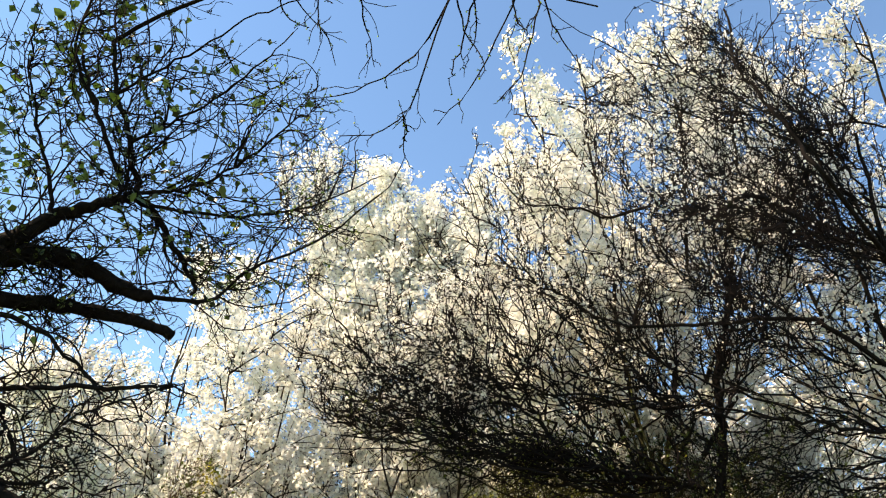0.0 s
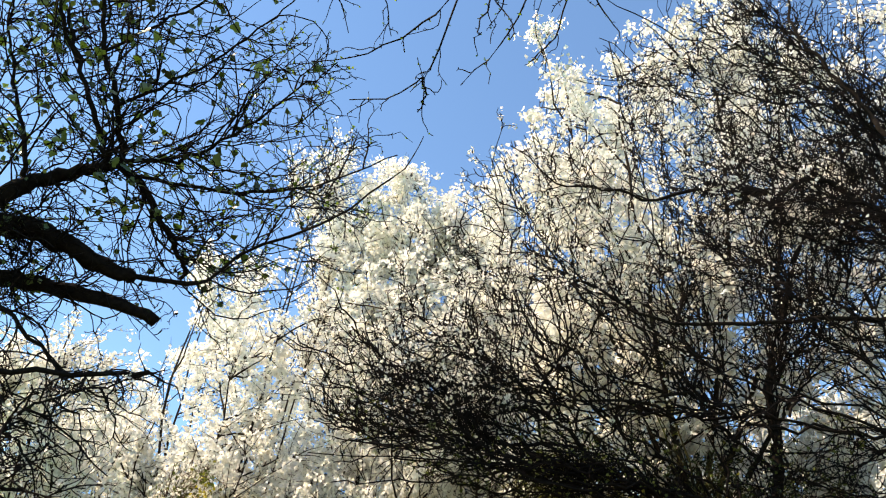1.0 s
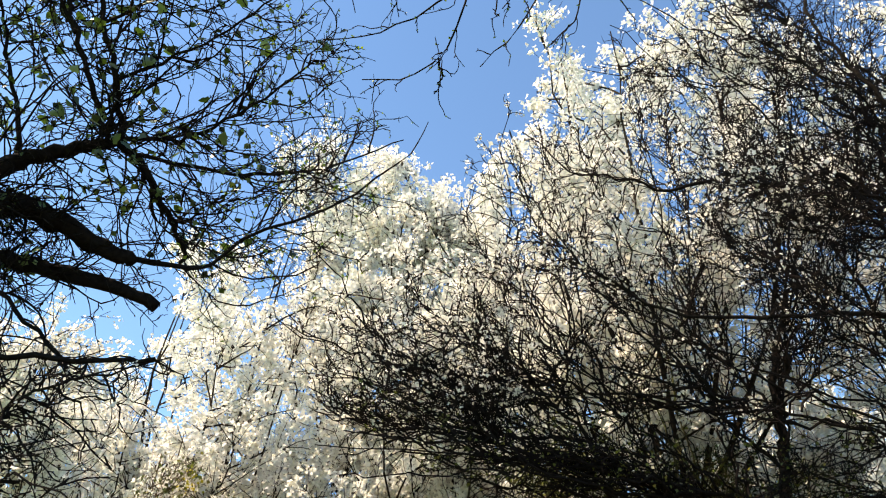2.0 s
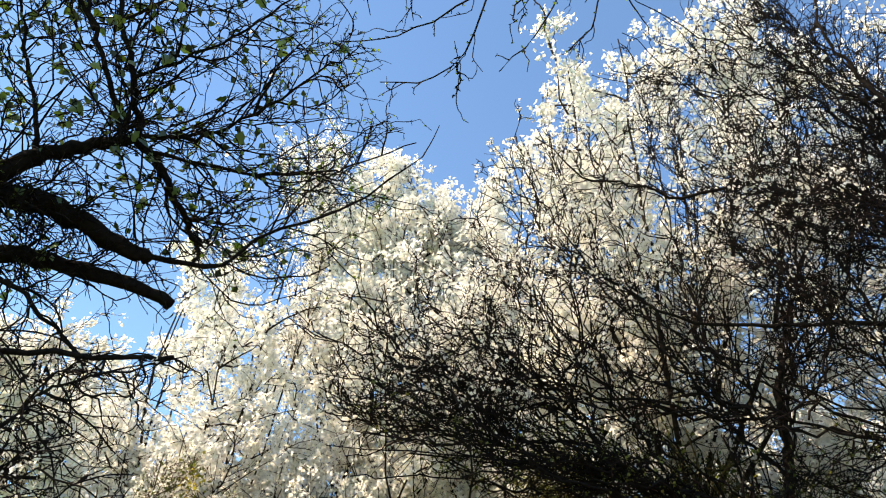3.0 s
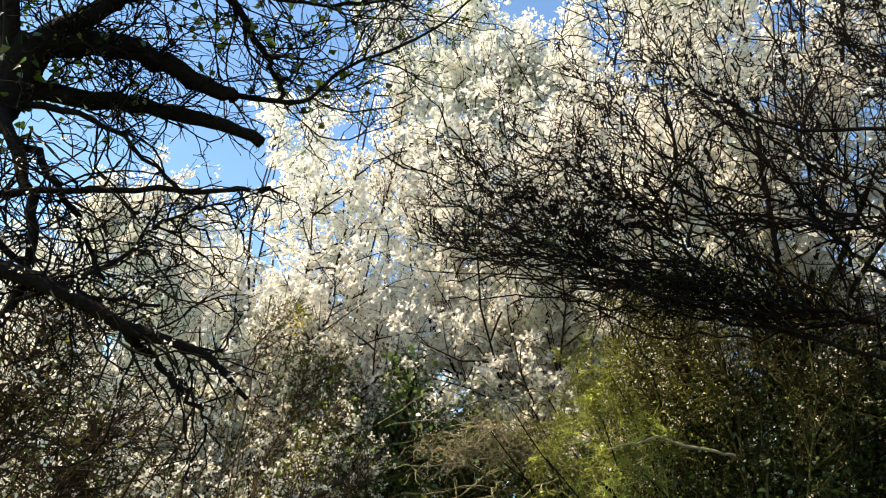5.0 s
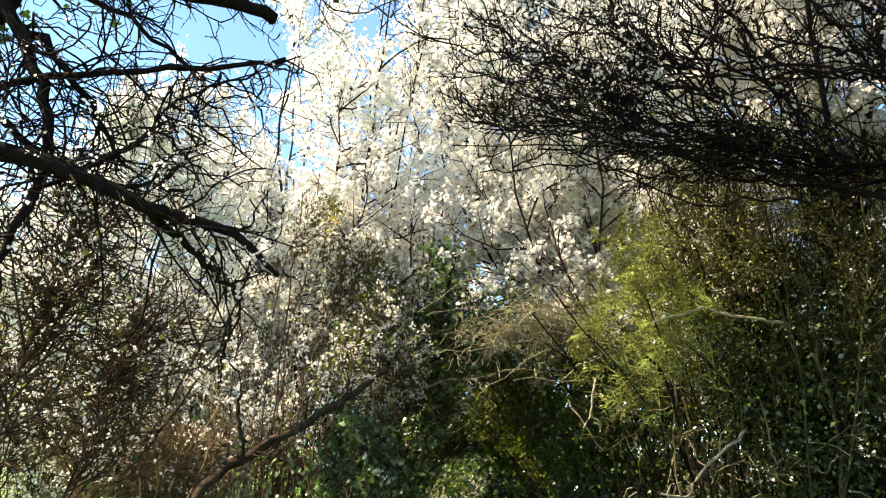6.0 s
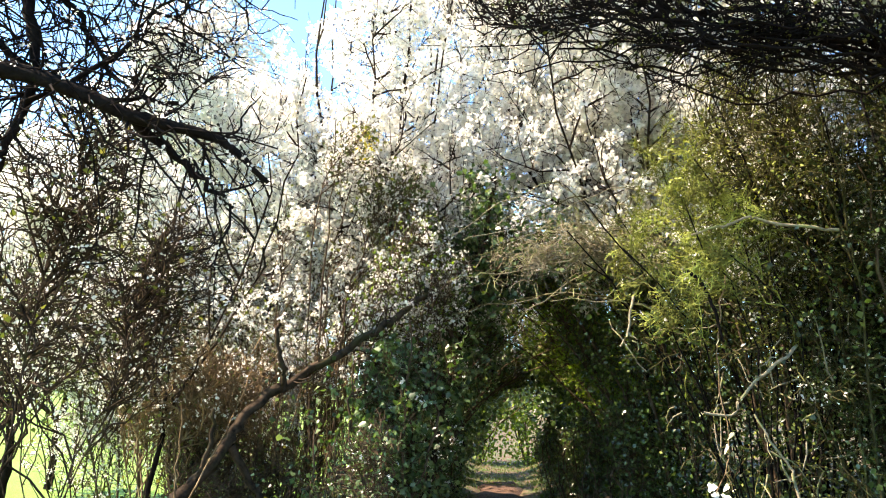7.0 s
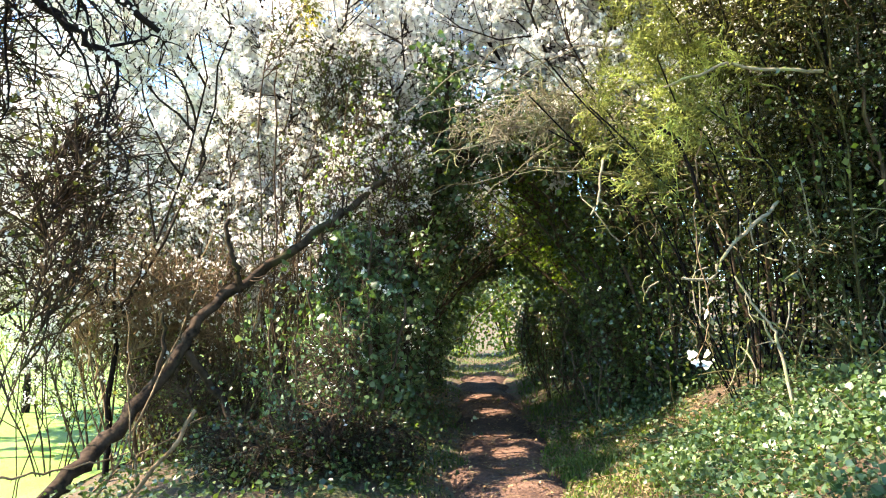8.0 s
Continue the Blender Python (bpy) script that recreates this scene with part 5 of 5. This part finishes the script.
def loose_growth():
    rng = np.random.default_rng(112)
    ob = thing("grass_verge", (1.0, 9.0, 0.1), "green and straw-coloured grass along the path edge", "grass", kind="stuff")
    P = np.concatenate([on_ground(9000, 0.7, 2.6, 5.5, 14.0, rng, patch=-0.05), on_ground(5200, 0.6, 2.0, 7.4, 11.0, rng), on_ground(900, -1.3, -0.1, 7.2, 11.0, rng, patch=0.1), on_ground(3600, -0.9, -0.05, 6.0, 22.0, rng, patch=0.1), on_ground(2600, 0.6, 1.3, 12.0, 24.0, rng, patch=0.0), on_ground(5000, -1.6, 2.2, 19.5, 26.0, rng)])
    V, F = blades(P, 0.085, rng, 0.0045, 0.6)
    part("green_grass", V, F, M_GRASS, ob, "", "stuff")
    P = np.concatenate([on_ground(5200, 0.75, 2.5, 6.0, 12.5, rng, patch=0.1), on_ground(900, -1.1, -0.3, 7.0, 14.0, rng, patch=0.3)])
    V, F = blades(P, 0.11, rng, 0.004, 1.1)
    part("dry_grass", V, F, M_DRY, ob, "", "stuff")
    V, F = leaves(np.concatenate([on_ground(2600, -1.6, 0.0, 6.0, 16.0, rng, (0.0, 0.03)), on_ground(5600, 0.5, 2.2, 7.0, 12.0, rng, (0.0, 0.06))]), 0.045, rng, 0.0, (0, 0, 1.0))
    part("leaf_fall", V, F, M_DRY, ob, "", "stuff")
    V, F = leaves(on_ground(3000, -3.2, -0.35, 6.4, 12.0, rng, (0.02, 0.22), 0.0), 0.05, rng, 0.0, (0, 0, 0.7))
    part("weed_growth", V, F, M_IVY, ob, "", "stuff")
    x, y = rng.uniform(-0.18, 0.74, 900), rng.uniform(6.0, 16.0, 900)
    P = np.stack([x + path_x(y) - 0.28, y, path_height(x, y) + 0.006], 1)
    V, F = leaves(P, 0.035, rng, 0.0, (0, 0, 1.2))
    part("path_leaf_fall", V, F, M_DRY, ob, "", "stuff")
    T = P[:260] + (0, 0, 0.006)
    d = unit(rng.normal(size=T.shape) * (1, 1, 0.08))
    rods("path_twig_fall", np.stack([T, T + d * 0.06 + (0, 0, 0.008), T + d * 0.13], 1), 0.003, 0.002, M_STEM, ob, 3)
    x, y = rng.uniform(-0.16, 0.72, 420), rng.uniform(6.0, 14.0, 420)
    P = np.stack([x + path_x(y) - 0.28, y, path_height(x, y)], 1)
    g = unit(rng.normal(size=(420, 6, 3))) * rng.uniform(0.006, 0.02, (420, 1, 1)) * (1, 1, 0.7)
    octa = np.array([(1, 0, 0), (0, 1, 0), (-1, 0, 0), (0, -1, 0), (0, 0, 1), (0, 0, -1)], dtype=float)
    V = (P[:, None] + octa * rng.uniform(0.008, 0.022, (420, 1, 1)) * (1, 1, 0.6) + g * 0.3).reshape(-1, 3)
    F = np.array([(0, 1, 4), (1, 2, 4), (2, 3, 4), (3, 0, 4), (1, 0, 5), (2, 1, 5), (3, 2, 5), (0, 3, 5)])
    part("clod_scatter", V, (F[None] + 6 * np.arange(420)[:, None, None]).reshape(-1, 3), M_PATH, ob, "", "stuff", False)
    # a thick green tuft by the path
    c = np.array([0.98, 8.9])
    XY = c + rng.normal(size=(420, 2)) * (0.14, 0.16)
    tuft = thing("grass_tuft", (c[0], c[1], float(height(c[0], c[1]))), "thick tuft of green grass at the path edge", "grass")
    V, F = blades(np.stack([XY[:, 0], XY[:, 1], height(XY[:, 0], XY[:, 1])], 1), 0.2, rng, 0.005, 0.8)
    part("blade_clump", V, F, M_GRASS, tuft, "", "stuff")
    dry = thing("dry_stems", (-1.9, 10.6, 0.0), "stand of thin upright brown dry stems in the hedge bottom", "stems")
    X, Y = rng.uniform(-3.4, -1.0, 420), rng.uniform(10.0, 11.6, 420)
    Z = height(X, Y)
    top = np.stack([X + rng.normal(size=420) * 0.28, Y + rng.normal(size=420) * 0.2, Z + rng.uniform(0.5, 2.2, 420)], 1)
    foot = np.stack([X, Y, Z - 0.02], 1)
    mid = (top + foot) / 2 + rng.normal(size=(420, 3)) * 0.05
    S = np.stack([foot, mid, top], 1)
    single_rods("stem", S[:260], 0.007, 0.003, M_TWIG_BROWN, dry, 4)
    rods("stem_stand", S[260:], 0.007, 0.003, M_STEM, dry, 4)
    tangle = thing("bramble_tangle", (3.0, 8.0, 0.7), "dry bent bramble canes along the foot of the hedge", "brambles")
    P = on_ground(60, 1.7, 5.2, 7.8, 8.8, rng)
    lines0 = [P]
    d = unit(np.stack([rng.normal(size=len(P)) * 1.0, -rng.random(len(P)) * 0.6, rng.uniform(0.5, 1.4, len(P))], 1))
    for k in range(6):
        lines0.append(lines0[-1] + d * 0.14)
        d = unit(d + rng.normal(size=d.shape) * 0.15 + (0, 0, -0.22))
    rods("cane_growth", np.stack(lines0, 1), 0.004, 0.0025, M_MOSSY, tangle, 4)


def hedge_face_twigs():
    """Bare twigs that poke out of the hedge on the bank."""
    rng = np.random.default_rng(116)
    ob = thing("hedge_twigs", (3.0, 8.6, 0.7), "bare crooked twigs poking out of the hedge on the bank", "twigs")
    n = 170
    x = rng.uniform(1.3, 5.4, n)
    p = np.stack([x, 8.75 - 0.33 * np.clip(x - 2.4, 0, 3) + rng.normal(size=n) * 0.2, rng.uniform(0.8, 3.2, n)], 1)
    d = unit(np.stack([rng.normal(size=n) * 0.8, -np.abs(rng.normal(size=n)) * 0.7, rng.normal(size=n) * 0.6], 1))
    out = [p]
    for _ in range(6):
        out.append(out[-1] + d * rng.uniform(0.06, 0.14, (n, 1)))
        d = unit(d + rng.normal(size=d.shape) * 0.32)
    B = clear_of_path(np.stack(out, 1))
    single_rods("twig", B[:70], 0.009, 0.004, M_PALE, ob, 4)
    single_rods("twig", B[70:], 0.007, 0.003, M_MOSSY, ob, 4)
    rods("twigwork", clear_of_path(grow(B, 600, 0.28, rng, 55, 0, 0.36, 5, 0.2)), 0.004, 0.002, M_MOSSY, ob, 3)


def hanging_vine():
    rng = np.random.default_rng(113)
    ob = thing("hanging_vine", (1.8, 8.0, 0.3), "thin hanging vine with pale sunlit leaves before the dark hedge", "vine")
    limb("stem", [(1.85, 8.0, 2.75), (1.77, 8.0, 2.29), (1.77, 8.0, 1.86), (1.83, 8.0, 1.43), (1.8, 8.0, 1.23), (1.71, 8.0, 1.02)], 0.007, 0.004, M_STEM, ob, rng, 22, 5, jitter=0.006)
    P = [(1.76, 7.97, 2.19), (1.82, 7.97, 1.46), (1.81, 7.97, 1.39), (1.65, 7.97, 1.07), (1.78, 7.97, 1.02), (1.69, 7.97, 1.0), (1.8, 7.97, 1.09)]
    set_leaves(PALE_MESH, P, MADE[-1], rng, 80, scale=(0.6, 1.0))


def pale_branches():
    rng = np.random.default_rng(114)
    ob = thing("crooked_branch", (1.9, 8.1, 0.5), "crooked pale branch reaching out of the hedge", "branch")
    limb("branch", [(1.64, 8.0, 1.64), (1.87, 8.0, 1.63), (1.93, 8.0, 1.77), (2.13, 8.0, 1.97), (2.28, 8.0, 2.09), (2.42, 8.1, 2.2)], 0.010, 0.014, M_PALE, ob, rng, 18, 7, jitter=0.006, cut=True)
    limb("side_twig", [(2.05, 8.0, 1.88), (2.1, 7.95, 2.02), (2.16, 7.9, 2.1)], 0.009, 0.005, M_PALE, MADE[-1], rng, 8, 5)
    ob = thing("curved_stem", (2.33, 7.95, 0.7), "pale curved bare stem rising from the bank", "stem")
    limb("stem", [(2.36, 7.9, 0.62), (2.31, 8.0, 1.11), (2.27, 8.0, 1.27), (2.14, 8.0, 1.43), (2.03, 8.0, 1.64)], 0.013, 0.008, M_PALE, ob, rng, 18, 7, jitter=0.005)
    limb("side_twig", [(2.3, 7.98, 1.1), (2.22, 7.95, 1.22), (2.18, 7.95, 1.3)], 0.009, 0.006, M_PALE, MADE[-1], rng, 8, 5)
    ob = thing("thorny_branch", (2.2, 8.0, 0.7), "pale twisting branch in the lichen-covered shrub", "branch")
    limb("branch", [(1.54, 7.8, 3.04), (1.77, 7.8, 3.11), (1.98, 7.8, 3.2), (2.06, 7.8, 3.17), (2.46, 7.8, 3.12), (2.7, 7.8, 3.1)], 0.009, 0.015, M_PALE, ob, rng, 18, 7, jitter=0.008)
    limb("branch", [(1.51, 7.9, 2.76), (1.61, 7.9, 2.7), (1.7, 7.9, 2.53), (1.72, 7.9, 2.45), (1.8, 7.95, 2.2)], 0.018, 0.012, M_BARK, ob, rng, 14, 7, jitter=0.006)
    limb("branch", [(1.12, 8.05, 2.6), (1.08, 8.0, 2.44), (1.06, 8.0, 2.27), (0.99, 8.0, 2.14)], 0.012, 0.008, M_PALE, ob, rng, 14, 6, jitter=0.006)
    limb("branch", [(1.05, 8.0, 2.27), (1.12, 8.0, 2.2), (1.14, 8.0, 2.1)], 0.010, 0.006, M_PALE, ob, rng, 8, 6)


def fallen_sticks():
    rng = np.random.default_rng(115)
    ob = thing("leaning_stick", (-2.2, 7.0, 0.0), "pale broken stick propped in the brambles", "stick")
    limb("stick", [(-2.42, 7.1, 0.0), (-2.2, 7.2, 0.28), (-1.93, 7.2, 0.57), (-1.76, 7.2, 0.84)], 0.016, 0.014, M_STEM, ob, rng, 10, 7, cut=True)
    ob = thing("dead_branch", (-0.9, 11.0, 0.0), "dead drooping branch beside the path", "branch")
    limb("branch", [(-1.15, 11.2, 0.85), (-0.9, 11.1, 0.9), (-0.6, 11.0, 0.92)], 0.018, 0.01, M_STEM, ob, rng, 10, 6)
    limb("branch", [(-0.95, 11.1, -0.05), (-0.96, 11.1, 0.4), (-0.92, 11.1, 0.9)], 0.03, 0.022, M_TRUNK, ob, rng, 10, 6)
    tw = grow(spline([(-1.15, 11.2, 0.85), (-0.9, 11.1, 0.9), (-0.6, 11.0, 0.92)], 8)[None], 16, 0.55, rng, 70, -0.5, 0.15, 6, 0.2)
    rods("twigwork", tw, 0.006, 0.003, M_STEM, ob, 4)


bank_ivy()
loose_growth()
hedge_face_twigs()
hanging_vine()
pale_branches()
fallen_sticks()
